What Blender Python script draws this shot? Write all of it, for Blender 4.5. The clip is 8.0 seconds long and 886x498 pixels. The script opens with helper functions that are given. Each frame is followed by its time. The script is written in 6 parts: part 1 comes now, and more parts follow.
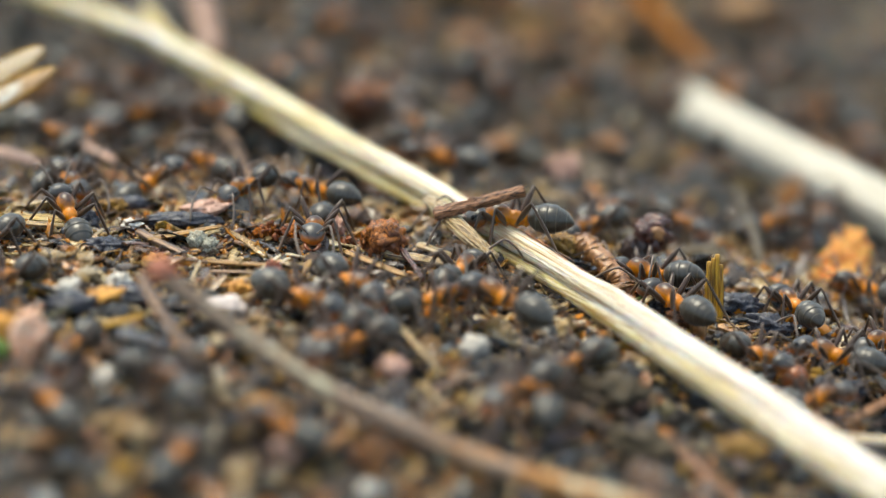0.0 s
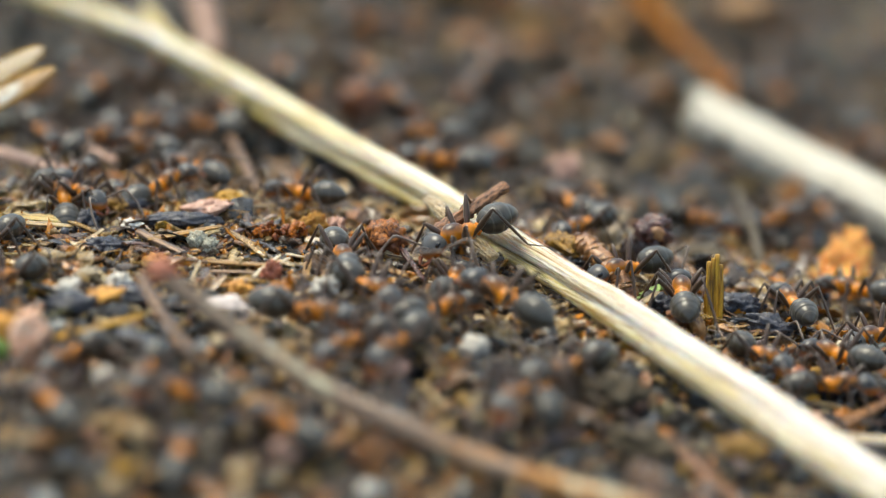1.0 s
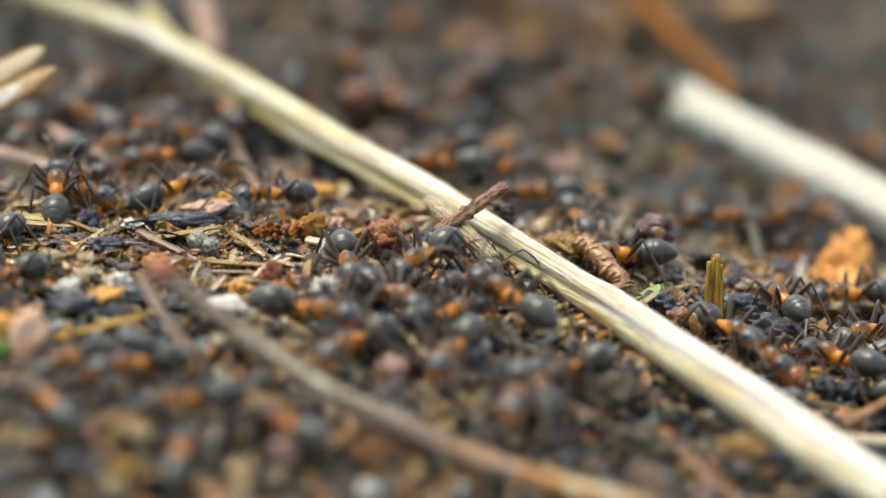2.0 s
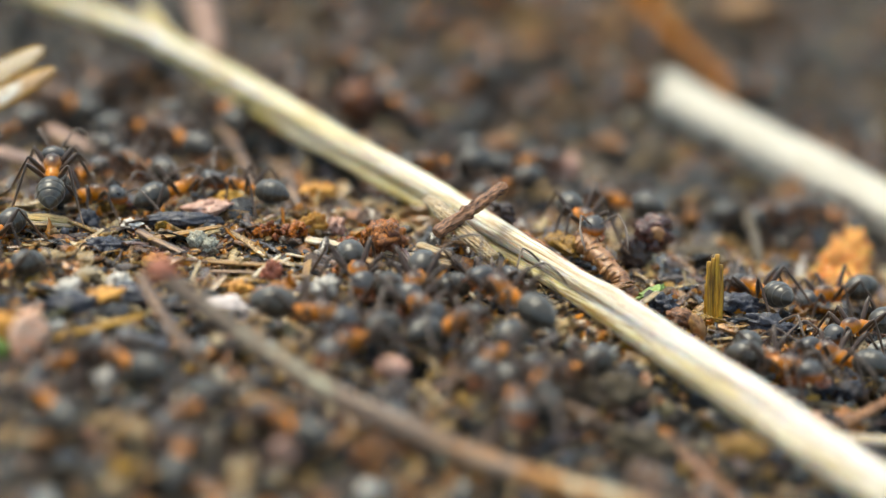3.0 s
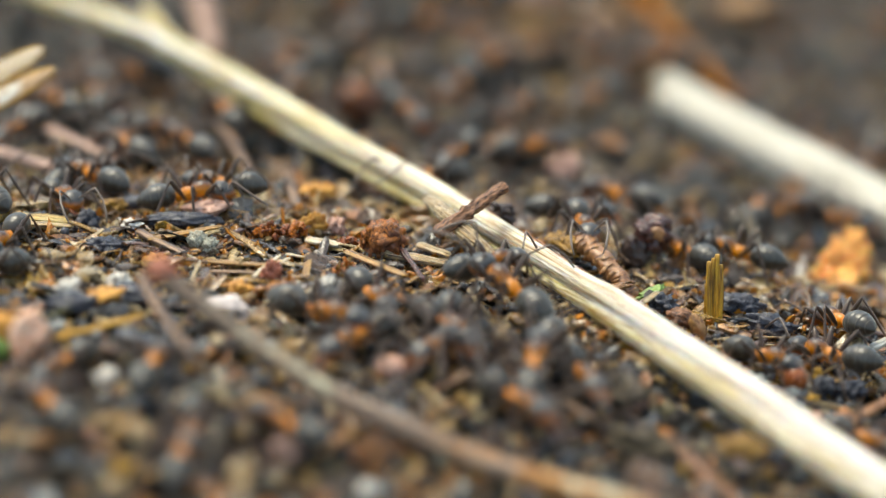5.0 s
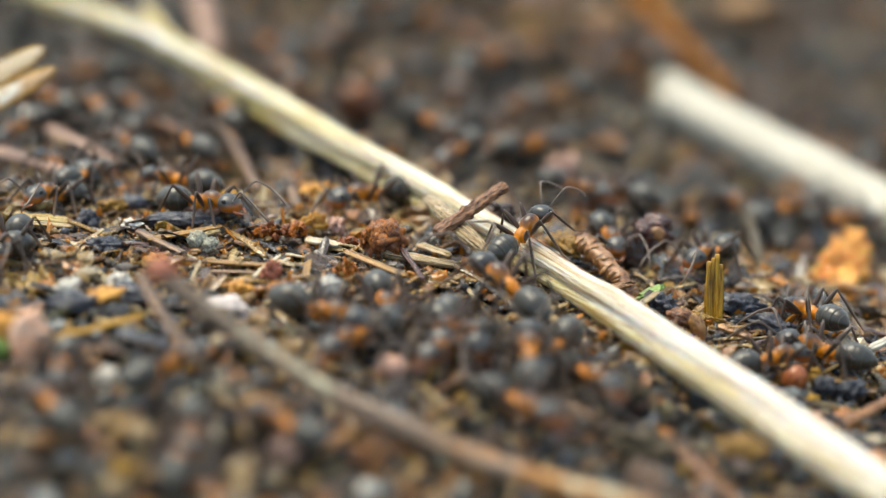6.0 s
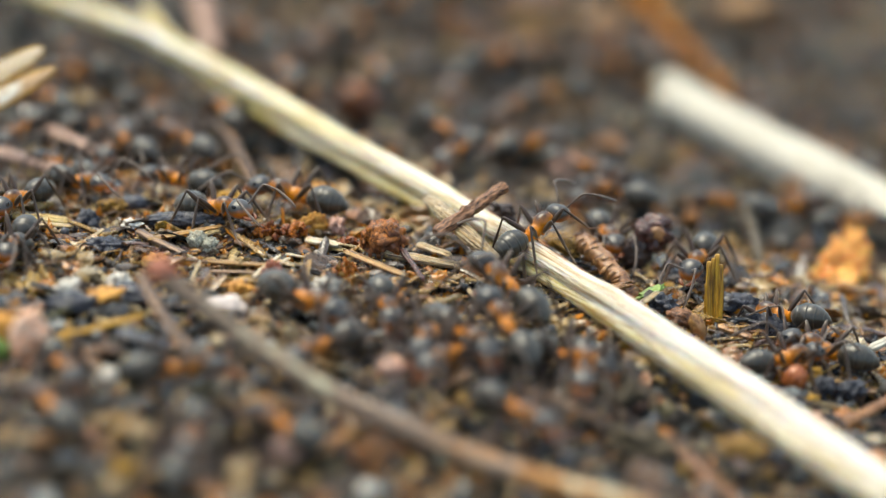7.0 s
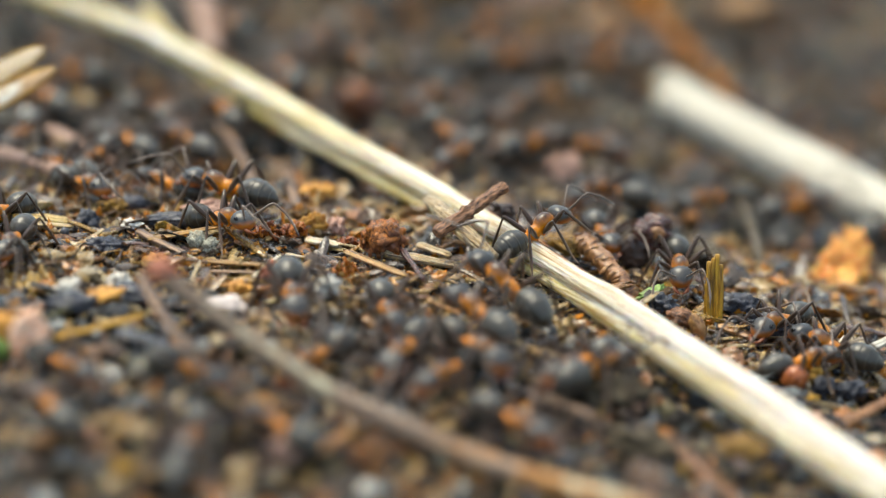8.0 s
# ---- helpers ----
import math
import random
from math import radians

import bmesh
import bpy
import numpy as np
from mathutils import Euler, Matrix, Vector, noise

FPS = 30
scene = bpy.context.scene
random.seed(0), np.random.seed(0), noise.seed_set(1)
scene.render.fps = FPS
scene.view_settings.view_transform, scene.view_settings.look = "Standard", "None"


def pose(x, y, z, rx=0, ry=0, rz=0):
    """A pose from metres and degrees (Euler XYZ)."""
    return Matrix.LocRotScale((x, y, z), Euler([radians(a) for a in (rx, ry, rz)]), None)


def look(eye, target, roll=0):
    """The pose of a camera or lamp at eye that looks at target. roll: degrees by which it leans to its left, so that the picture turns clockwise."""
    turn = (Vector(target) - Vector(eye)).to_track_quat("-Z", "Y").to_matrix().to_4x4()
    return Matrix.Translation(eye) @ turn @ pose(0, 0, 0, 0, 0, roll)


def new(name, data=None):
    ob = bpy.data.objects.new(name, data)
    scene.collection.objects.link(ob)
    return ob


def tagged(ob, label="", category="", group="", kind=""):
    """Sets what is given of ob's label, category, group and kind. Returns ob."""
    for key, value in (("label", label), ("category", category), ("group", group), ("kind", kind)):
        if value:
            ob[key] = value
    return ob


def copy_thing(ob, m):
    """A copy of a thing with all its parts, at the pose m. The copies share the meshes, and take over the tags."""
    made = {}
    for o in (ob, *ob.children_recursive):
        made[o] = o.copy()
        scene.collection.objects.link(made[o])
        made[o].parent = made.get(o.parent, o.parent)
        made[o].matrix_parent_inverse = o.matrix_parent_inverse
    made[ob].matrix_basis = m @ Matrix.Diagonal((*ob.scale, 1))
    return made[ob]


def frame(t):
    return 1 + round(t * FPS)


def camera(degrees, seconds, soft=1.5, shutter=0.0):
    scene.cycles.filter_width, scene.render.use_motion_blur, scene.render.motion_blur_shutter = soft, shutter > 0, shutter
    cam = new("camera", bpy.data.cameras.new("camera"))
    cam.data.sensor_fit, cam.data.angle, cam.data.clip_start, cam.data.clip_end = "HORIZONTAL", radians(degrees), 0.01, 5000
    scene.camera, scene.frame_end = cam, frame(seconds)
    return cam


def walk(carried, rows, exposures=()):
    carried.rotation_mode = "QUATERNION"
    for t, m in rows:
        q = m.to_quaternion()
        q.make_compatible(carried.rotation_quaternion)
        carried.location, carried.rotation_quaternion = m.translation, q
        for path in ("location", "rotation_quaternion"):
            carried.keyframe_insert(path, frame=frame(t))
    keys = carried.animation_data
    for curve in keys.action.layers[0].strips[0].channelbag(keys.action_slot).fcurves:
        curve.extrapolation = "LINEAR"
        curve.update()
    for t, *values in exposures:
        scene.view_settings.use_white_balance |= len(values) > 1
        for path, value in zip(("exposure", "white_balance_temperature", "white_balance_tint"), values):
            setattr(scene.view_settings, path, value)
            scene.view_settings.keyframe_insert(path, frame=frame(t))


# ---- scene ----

MM = 0.001
PITCH = radians(22.0)
EYE = Vector((0, -300 * math.cos(PITCH), 300 * math.sin(PITCH))) * MM

# ---- camera: a macro lens 30 cm from the ant hill, standing still ----
cam = camera(13.31, 8.0, soft=1.3)
cam.data.dof.use_dof = True
cam.data.dof.focus_distance = 0.2958
cam.data.dof.aperture_fstop = 10.3
STAND = look(EYE, (0, 0, 0))
walk(cam, [(0.0, STAND), (8.0, STAND)], [(0.0, 1.13, 7180, 0), (8.0, 1.13, 7180, 0)])

# ---- light: bright hazy daylight from behind the hill, high up ----
SUN_DIR = Vector((-0.25, 0.25, 1.0)).normalized()
world = bpy.data.worlds.new("sky")
scene.world = world
world.use_nodes = True
_n = world.node_tree.nodes
_sky = _n.new("ShaderNodeTexSky")
_sky.sky_type = "NISHITA"
_sky.sun_disc = False
_sky.sun_elevation = math.asin(SUN_DIR.z)
_sky.sun_rotation = math.atan2(SUN_DIR.x, SUN_DIR.y)
_sky.dust_density = 3.0
world.node_tree.links.new(_sky.outputs[0], _n["Background"].inputs[0])
_n["Background"].inputs[1].default_value = 0.15
sun = new("sun", bpy.data.lights.new("sun", "SUN"))
sun.data.energy = 1.12
sun.data.angle = radians(26)
sun.data.color = (1.0, 0.96, 0.88)
sun.matrix_world = look(SUN_DIR, (0, 0, 0))


# ---- the lie of the hill, in millimetres ----
def hill(x, y):
    a = 70 * math.tanh(x / 70)
    b = 60 * math.tanh((y - 2) / 60)
    s = min(1, max(0, (y - 3) / 13))
    s = s * s * (3 - 2 * s)
    return (-0.3 - 1.9 * s - 0.137 * a - 0.0021 * a * a - (0.0008 if b > 0 else 0.0024) * b * b + 0.35 * math.sin(.31 * x + .5) * math.sin(.23 * y + 1)
            + 0.2 * math.sin(.71 * x + .3 * y))


# ---- materials ----
def material(name, rough=0.6, spec=0.5):
    m = bpy.data.materials.new(name)
    m.use_nodes = True
    b = m.node_tree.nodes["Principled BSDF"]
    b.inputs["Roughness"].default_value = rough
    b.inputs["Specular IOR Level"].default_value = spec
    return m, m.node_tree, b


def add(tree, kind, **values):
    n = tree.nodes.new(kind)
    for k, v in values.items():
        n.inputs[k].default_value = v
    return n


def ramp(tree, fac, stops, constant=False):
    r = tree.nodes.new("ShaderNodeValToRGB")
    e = r.color_ramp.elements
    if constant:
        r.color_ramp.interpolation = "CONSTANT"
    while len(e) < len(stops):
        e.new(0.5)
    for i, (p, c) in enumerate(stops):
        e[i].position = p
        e[i].color = (*c, 1)
    tree.links.new(fac, r.inputs[0])
    return r.outputs[0]


def noise_at(tree, scale, detail=4.0, stretch=(1, 1, 1), coords="Object"):
    c = tree.nodes.new("ShaderNodeTexCoord")
    mp = tree.nodes.new("ShaderNodeMapping")
    mp.inputs["Scale"].default_value = stretch
    tree.links.new(c.outputs[coords], mp.inputs[0])
    n = add(tree, "ShaderNodeTexNoise", Scale=scale, Detail=detail, Roughness=0.6)
    tree.links.new(mp.outputs[0], n.inputs["Vector"])
    return n.outputs[0]


def mix(tree, fac, a, b, mode="MIX"):
    n = tree.nodes.new("ShaderNodeMix")
    n.data_type, n.blend_type = "RGBA", mode
    for sock, v in ((n.inputs[0], fac), (n.inputs[6], a), (n.inputs[7], b)):
        if isinstance(v, (int, float)):
            sock.default_value = v
        elif isinstance(v, tuple):
            sock.default_value = (*v, 1)
        else:
            tree.links.new(v, sock)
    return n.outputs[2]


def relief(tree, bsdf, height, depth, strength=0.6):
    n = add(tree, "ShaderNodeBump", Strength=strength, Distance=depth)
    tree.links.new(height, n.inputs["Height"])
    tree.links.new(n.outputs[0], bsdf.inputs["Normal"])


def grained(name, dark, light, scale, stretch=(1, 1, 1), rough=0.6, bump=0.00008, spec=0.5, vary=None, gloss=None, coat=0.0, blush=None):
    """A mottled or fibrous surface: two scales of noise, some change from piece to piece."""
    m, t, b = material(name, rough, spec)
    fine = noise_at(t, scale * 4, 6, stretch)
    col = ramp(t, fine, [(0.36, dark), (0.64, light)])
    big = noise_at(t, scale * 0.8, 3, stretch)
    col = mix(t, 0.55, col, ramp(t, big, [(0.3, (0.45, 0.43, 0.42)), (0.7, (1.0, 1.0, 1.0))]), "MULTIPLY")
    if vary:
        src = t.nodes.new("ShaderNodeObjectInfo").outputs["Random"]
        col = mix(t, 1.0, col, ramp(t, src, vary), "MULTIPLY")
    if blush:
        patch = noise_at(t, scale * .45, 3, stretch)
        col = mix(t, ramp(t, patch, [(0.47, (0, 0, 0)), (0.6, (.85, .85, .85))]), col, mix(t, fine, tuple(v * .35 for v in blush), tuple(min(1, v * 1.5) for v in blush)))
    t.links.new(col, b.inputs["Base Color"])
    b.inputs["Coat Weight"].default_value = coat
    b.inputs["Coat Roughness"].default_value = 0.22
    if gloss:
        t.links.new(ramp(t, big, [(0.35, (gloss[0],) * 3), (0.65, (gloss[1],) * 3)]), b.inputs["Roughness"])
    relief(t, b, fine, bump)
    return m


def fibrous(name, line, mid, light, rough=0.34, green=None, span=(0.03, 0.1)):
    """Split straw: fine lines along x, pale bands, some dark specks."""
    m, t, b = material(name, rough, 0.5)
    fine = noise_at(t, 9000, 5, (0.02, 1, 1))
    band = noise_at(t, 2600, 3, (0.03, 1, 1))
    col = mix(t, ramp(t, band, [(0.35, (0, 0, 0)), (0.62, (1, 1, 1))]), mid, light)
    if green:
        # the straw bleaches along its length, from olive at one end to cream at the other
        c = t.nodes.new("ShaderNodeTexCoord")
        s = t.nodes.new("ShaderNodeSeparateXYZ")
        t.links.new(c.outputs["Object"], s.inputs[0])
        rng = t.nodes.new("ShaderNodeMapRange")
        rng.inputs[1].default_value, rng.inputs[2].default_value = span
        t.links.new(s.outputs[0], rng.inputs[0])
        col = mix(t, rng.outputs[0], mix(t, ramp(t, band, [(0.4, (1, 1, 1)), (0.6, (0.3, 0.3, 0.3))]), col, green, "MULTIPLY"), col)
    col = mix(t, ramp(t, fine, [(0.39, (0.95, 0.95, 0.95)), (0.53, (0, 0, 0))]), col, line)
    rust = noise_at(t, 2300, 2, (0.012, 1, 1))
    col = mix(t, ramp(t, rust, [(0.59, (0, 0, 0)), (0.67, (0.6, 0.6, 0.6))]), col, (0.38, 0.21, 0.05))
    speck = noise_at(t, 3200, 4, (0.35, 1, 1))
    col = mix(t, ramp(t, speck, [(0.66, (0, 0, 0)), (0.72, (0.75, 0.75, 0.75))]), col, (0.10, 0.065, 0.025))
    t.links.new(col, b.inputs["Base Color"])
    b.inputs["Subsurface Weight"].default_value = 0.45
    b.inputs["Subsurface Radius"].default_value = (1.0, 0.76, 0.4)
    b.inputs["Subsurface Scale"].default_value = 0.0009
    relief(t, b, fine, 0.00016, 0.8)
    return m


def litter_material(name, colours, islands, scale=4200, rough=(0.15, 0.45), bump=0.00028, stretch=(1, 1, 1)):
    """Mixed fragments: each piece takes its own colour, then grain and damp patches over it."""
    m, t, b = material(name)
    if islands:
        src = t.nodes.new("ShaderNodeNewGeometry").outputs["Random Per Island"]
    else:
        src = t.nodes.new("ShaderNodeObjectInfo").outputs["Random"]
    base = ramp(t, src, [(i / len(colours), c) for i, c in enumerate(colours)], True)
    fine = noise_at(t, scale, 6, stretch)
    big = noise_at(t, scale * 0.25, 3, stretch)
    col = mix(t, 0.75, base, ramp(t, fine, [(0.36, (0.3, 0.29, 0.28)), (0.64, (1.15, 1.12, 1.08))]), "MULTIPLY")
    col = mix(t, 0.6, col, ramp(t, big, [(0.38, (0.3, 0.3, 0.31)), (0.62, (1.0, 0.98, 0.92))]), "MULTIPLY")
    t.links.new(col, b.inputs["Base Color"])
    t.links.new(ramp(t, big, [(0.3, (rough[0],) * 3), (0.7, (rough[1],) * 3)]), b.inputs["Roughness"])
    b.inputs["Coat Weight"].default_value = 0.65
    b.inputs["Coat Roughness"].default_value = 0.12
    relief(t, b, fine, bump, 1.0)
    return m


def two_tone(name, low, high, z0, z1, rough, scale=4500, sheen=0.15, plates=None):
    """Ant armour: one colour below, another above, with a ragged seam and fine sheen."""
    m, t, b = material(name, rough, 0.5)
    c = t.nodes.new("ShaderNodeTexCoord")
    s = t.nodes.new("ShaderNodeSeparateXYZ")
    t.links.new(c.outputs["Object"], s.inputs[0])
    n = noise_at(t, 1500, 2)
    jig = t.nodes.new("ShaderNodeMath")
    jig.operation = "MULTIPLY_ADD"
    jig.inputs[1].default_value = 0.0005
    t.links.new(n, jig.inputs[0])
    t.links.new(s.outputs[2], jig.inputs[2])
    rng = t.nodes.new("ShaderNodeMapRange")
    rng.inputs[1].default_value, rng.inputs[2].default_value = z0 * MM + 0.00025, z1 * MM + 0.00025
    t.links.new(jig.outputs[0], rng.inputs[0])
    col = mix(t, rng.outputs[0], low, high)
    if plates:
        # each plate of the gaster ends in a thin pale hem
        length = t.nodes.new("ShaderNodeMath")
        length.operation = "MULTIPLY_ADD"
        length.inputs[1].default_value, length.inputs[2].default_value = -4.6 / (3.1 * MM), -1.22 * 4.6 / 3.1
        t.links.new(s.outputs[0], length.inputs[0])
        fract = t.nodes.new("ShaderNodeMath")
        fract.operation = "FRACT"
        t.links.new(length.outputs[0], fract.inputs[0])
        col = mix(t, ramp(t, fract.outputs[0], [(0.80, (0, 0, 0)), (0.93, (0.5, 0.5, 0.5)), (0.97, (0, 0, 0))]), col, plates)
    fine = noise_at(t, scale, 4)
    col = mix(t, 0.5, col, ramp(t, fine, [(0.3, (0.6, 0.55, 0.5)), (0.7, (1.15, 1.1, 1.1))]), "MULTIPLY")
    t.links.new(col, b.inputs["Base Color"])
    b.inputs["Sheen Weight"].default_value = sheen
    b.inputs["Sheen Roughness"].default_value = 0.4
    relief(t, b, fine, 0.00002, 0.5)
    return m


M_SOIL = grained("dark_humus", (0.010, 0.009, 0.009), (0.045, 0.036, 0.026), 700, rough=0.7, bump=0.0004, gloss=(0.4, 0.8))
M_STRAW = fibrous("pale_straw", (0.28, 0.16, 0.065), (0.65, 0.49, 0.28), (0.84, 0.745, 0.59))
M_STRAW_LONG = fibrous("bleached_long_straw", (0.42, 0.25, 0.10), (0.91, 0.81, 0.63), (0.97, 0.93, 0.88), green=(0.62, 0.59, 0.22))
M_STRAW_PALE = fibrous("white_straw", (0.58, 0.47, 0.28), (0.93, 0.87, 0.76), (0.97, 0.94, 0.90))
# the lower strand's olive also carries its shade, put into the colour
M_STRAW_OLIVE = fibrous("olive_straw", (0.28, 0.17, 0.05), (0.86, 0.71, 0.42), (0.96, 0.92, 0.82), green=(0.60, 0.54, 0.17), span=(0.07, 0.13))
M_STRAW_GOLD = fibrous("golden_straw", (0.12, 0.06, 0.012), (0.50, 0.33, 0.10), (0.74, 0.56, 0.24))
M_STRAW_OLD = fibrous("weathered_straw", (0.09, 0.05, 0.022), (0.37, 0.25, 0.12), (0.62, 0.48, 0.29))
M_FIBRE = fibrous("brown_bark_fibre", (0.035, 0.015, 0.006), (0.24, 0.115, 0.038), (0.50, 0.29, 0.11))
M_STRAW_WHITE = grained("bleached_straw", (0.46, 0.41, 0.30), (0.74, 0.70, 0.59), 1200, (0.06, 1, 1), 0.45, 0.00008)
M_TWIG = grained("grey_brown_bark", (0.035, 0.013, 0.007), (0.44, 0.20, 0.09), 1500, (0.22, 1, 1), 0.6, 0.0004, coat=.15)
def lichened(name, bark, warm, lichen):
    """A weathered stem: grey bark, warm worn stretches, pale lichen blotches, cracks along it."""
    m, t, b = material(name, 0.65)
    crack = noise_at(t, 1700, 5, (0.08, 1, 1))
    # the bark has worn off towards the thick end
    c = t.nodes.new("ShaderNodeTexCoord")
    s = t.nodes.new("ShaderNodeSeparateXYZ")
    t.links.new(c.outputs["Object"], s.inputs[0])
    worn = t.nodes.new("ShaderNodeMapRange")
    worn.inputs[1].default_value, worn.inputs[2].default_value = 0.014, 0.036
    t.links.new(s.outputs[0], worn.inputs[0])
    patch = mix(t, 0.5, ramp(t, noise_at(t, 160, 3, (1, .6, .6)), [(0.42, (0, 0, 0)), (0.6, (1, 1, 1))]), worn.outputs[0])
    col = mix(t, ramp(t, patch, [(0.35, (0, 0, 0)), (0.7, (1, 1, 1))]), bark, warm)
    col = mix(t, ramp(t, noise_at(t, 380, 4, (.6, 1, 1)), [(0.56, (0, 0, 0)), (0.66, (.85, .85, .85))]), col, lichen)
    col = mix(t, 0.8, col, ramp(t, crack, [(0.36, (0.28, 0.25, 0.24)), (0.6, (1.05, 1.04, 1.0))]), "MULTIPLY")
    t.links.new(col, b.inputs["Base Color"])
    relief(t, b, crack, 0.00025, 0.8)
    return m


M_LICHEN = lichened("lichened_stem", (0.30, 0.21, 0.15), (0.42, 0.19, 0.05), (0.74, 0.66, 0.45))
M_STEM = grained("weathered_stem", (0.045, 0.024, 0.018), (0.42, 0.25, 0.14), 1300, (0.04, 1, 1), 0.5, 0.0002, coat=.2)
M_CONE = grained("resinous_bud", (0.05, 0.014, 0.006), (0.64, 0.22, 0.045), 1000, rough=0.45, bump=0.0002, spec=.25, gloss=(0.25, 0.6), coat=.2, blush=(0.13, 0.05, 0.03))
M_CONE_DARK = grained("dark_resinous_bud", (0.010, 0.006, 0.005), (0.095, 0.045, 0.028), 1100, rough=0.4, bump=0.0002, gloss=(0.2, 0.6), coat=.5)
M_CONE_WET = grained("wet_bud", (0.012, 0.006, 0.006), (0.16, 0.05, 0.035), 900, rough=0.3, bump=0.0002, gloss=(0.1, 0.45), coat=.45)
M_CLOD = grained("humus_clod", (0.025, 0.019, 0.010), (0.17, 0.12, 0.06), 1300, rough=0.6, bump=0.0004, gloss=(0.3, 0.8))
M_HUSK = grained("orange_husk", (0.42, 0.15, 0.015), (0.78, 0.40, 0.07), 500, rough=0.6, bump=0.0002)
M_BRACT = grained("ochre_bract", (0.10, 0.045, 0.006), (0.46, 0.24, 0.03), 700, rough=0.45, bump=0.0002)
M_SALMON = grained("salmon_bark", (0.82, 0.27, 0.08), (0.97, 0.74, 0.56), 500, rough=0.35, bump=0.0003, coat=.5)
M_SALMONBARK = grained("rosy_bark", (0.28, 0.15, 0.10), (0.64, 0.43, 0.33), 700, (0.15, 1, 1), 0.6, 0.0002)
M_AMBER = grained("amber_bark", (0.18, 0.035, 0.005), (0.70, 0.22, 0.012), 1900, rough=0.3, bump=0.0002, spec=.3, gloss=(0.15, 0.4), coat=.25)
M_RUBY = grained("ruby_bark", (0.06, 0.013, 0.005), (0.40, 0.10, 0.015), 2200, rough=0.25, bump=0.00015, spec=.3, gloss=(0.12, 0.35), coat=.3)
M_SCALE = grained("bright_bud_scale", (0.66, 0.21, 0.02), (0.93, 0.52, 0.14), 380, rough=0.5, bump=0.0003)
M_SCALE.node_tree.nodes["Principled BSDF"].inputs["Subsurface Weight"].default_value = .5
M_SCALE.node_tree.nodes["Principled BSDF"].inputs["Subsurface Scale"].default_value = .001
M_SCALE_TIP = grained("red_orange_tip", (0.58, 0.10, 0.015), (0.88, 0.30, 0.07), 420, rough=0.5, bump=0.0003)
M_HUSK_RIB = grained("brown_ribbed_husk", (0.14, 0.045, 0.014), (0.74, 0.42, 0.15), 1100, (1.2, .5, .5), 0.35, 0.00015, coat=.35, blush=(0.42, 0.20, 0.08), vary=[(0, (.55, .42, .36)), (.6, (1.0, .95, .85)), (1, (1.15, 1.1, 1.0))])
M_YELLOW = grained("ochre_chip", (0.16, 0.066, 0.004), (0.76, 0.41, 0.035), 1500, (0.06, 1, 1), 0.5, 0.00016)
M_WHITE = grained("pale_grain", (0.60, 0.53, 0.42), (0.94, 0.90, 0.81), 1600, rough=0.5, bump=0.00015)
M_ROSE = grained("rosy_pebble", (0.62, 0.48, 0.42), (0.95, 0.87, 0.81), 1300, rough=0.5, bump=0.0002)
M_GREYGREEN = grained("lichen_grain", (0.10, 0.095, 0.055), (0.76, 0.73, 0.58), 2600, rough=0.8, bump=0.0003)
M_CHAR = grained("charcoal", (0.012, 0.012, 0.018), (0.085, 0.09, 0.12), 3000, rough=0.4, bump=0.0004, gloss=(0.2, 0.5), coat=.4)
M_PINK = grained("pink_flake", (0.42, 0.20, 0.14), (0.75, 0.48, 0.36), 700, rough=0.55, bump=0.0001)
M_PINKRED = grained("coral_bark", (0.34, 0.09, 0.045), (0.62, 0.24, 0.14), 700, rough=0.5, bump=0.0001)
M_SEED = grained("glossy_seed", (0.22, 0.05, 0.014), (0.48, 0.15, 0.045), 500, rough=0.2, bump=0.00003)
M_GREEN = grained("green_leaf_scrap", (0.10, 0.2, 0.03), (0.32, 0.46, 0.11), 900, rough=0.4, bump=0.00008)
M_RUST = grained("rusty_needle", (0.19, 0.06, 0.002), (0.32, 0.115, 0.004), 700, (0.08, 1, 1), 0.8, 0.0001, spec=.15)
M_SKIN = grained("red_brown_skin", (0.14, 0.04, 0.015), (0.42, 0.16, 0.06), 900, (0.2, 1, 1), 0.5, 0.0001)
M_BLADE = grained("mottled_blade", (0.66, 0.62, 0.50), (0.86, 0.83, 0.72), 600, (0.6, 1, 1), 0.4, 0.0001, blush=(0.52, 0.29, 0.11))
FRAGMENTS = [(0.030, 0.027, 0.022), (0.17, 0.082, 0.03), (0.015, 0.015, 0.016), (0.44, 0.25, 0.06), (0.08, 0.05, 0.03),
             (0.56, 0.20, 0.015), (0.034, 0.032, 0.026), (0.13, 0.07, 0.03), (0.58, 0.38, 0.14), (0.05, 0.040, 0.027), (0.17, 0.11, 0.045),
             (0.40, 0.15, 0.03), (0.58, 0.44, 0.24), (0.055, 0.06, 0.066), (0.46, 0.26, 0.02), (0.36, 0.20, 0.07), (0.13, 0.075, 0.04)]
WOODY = [(0.40, 0.19, 0.06), (0.12, 0.073, 0.045), (0.60, 0.37, 0.13), (0.28, 0.13, 0.05), (0.66, 0.47, 0.20),
         (0.05, 0.034, 0.026), (0.40, 0.18, 0.035), (0.12, 0.085, 0.07), (0.58, 0.38, 0.13), (0.16, 0.085, 0.07)]
GRIT = [(0.03, 0.03, 0.036), (0.34, 0.19, 0.045), (0.02, 0.024, 0.04), (0.54, 0.46, 0.36), (0.50, 0.18, 0.02), (0.09, 0.055, 0.03),
        (0.05, 0.055, 0.075), (0.40, 0.22, 0.05), (0.02, 0.02, 0.024), (0.42, 0.24, 0.025), (0.016, 0.017, 0.024)]
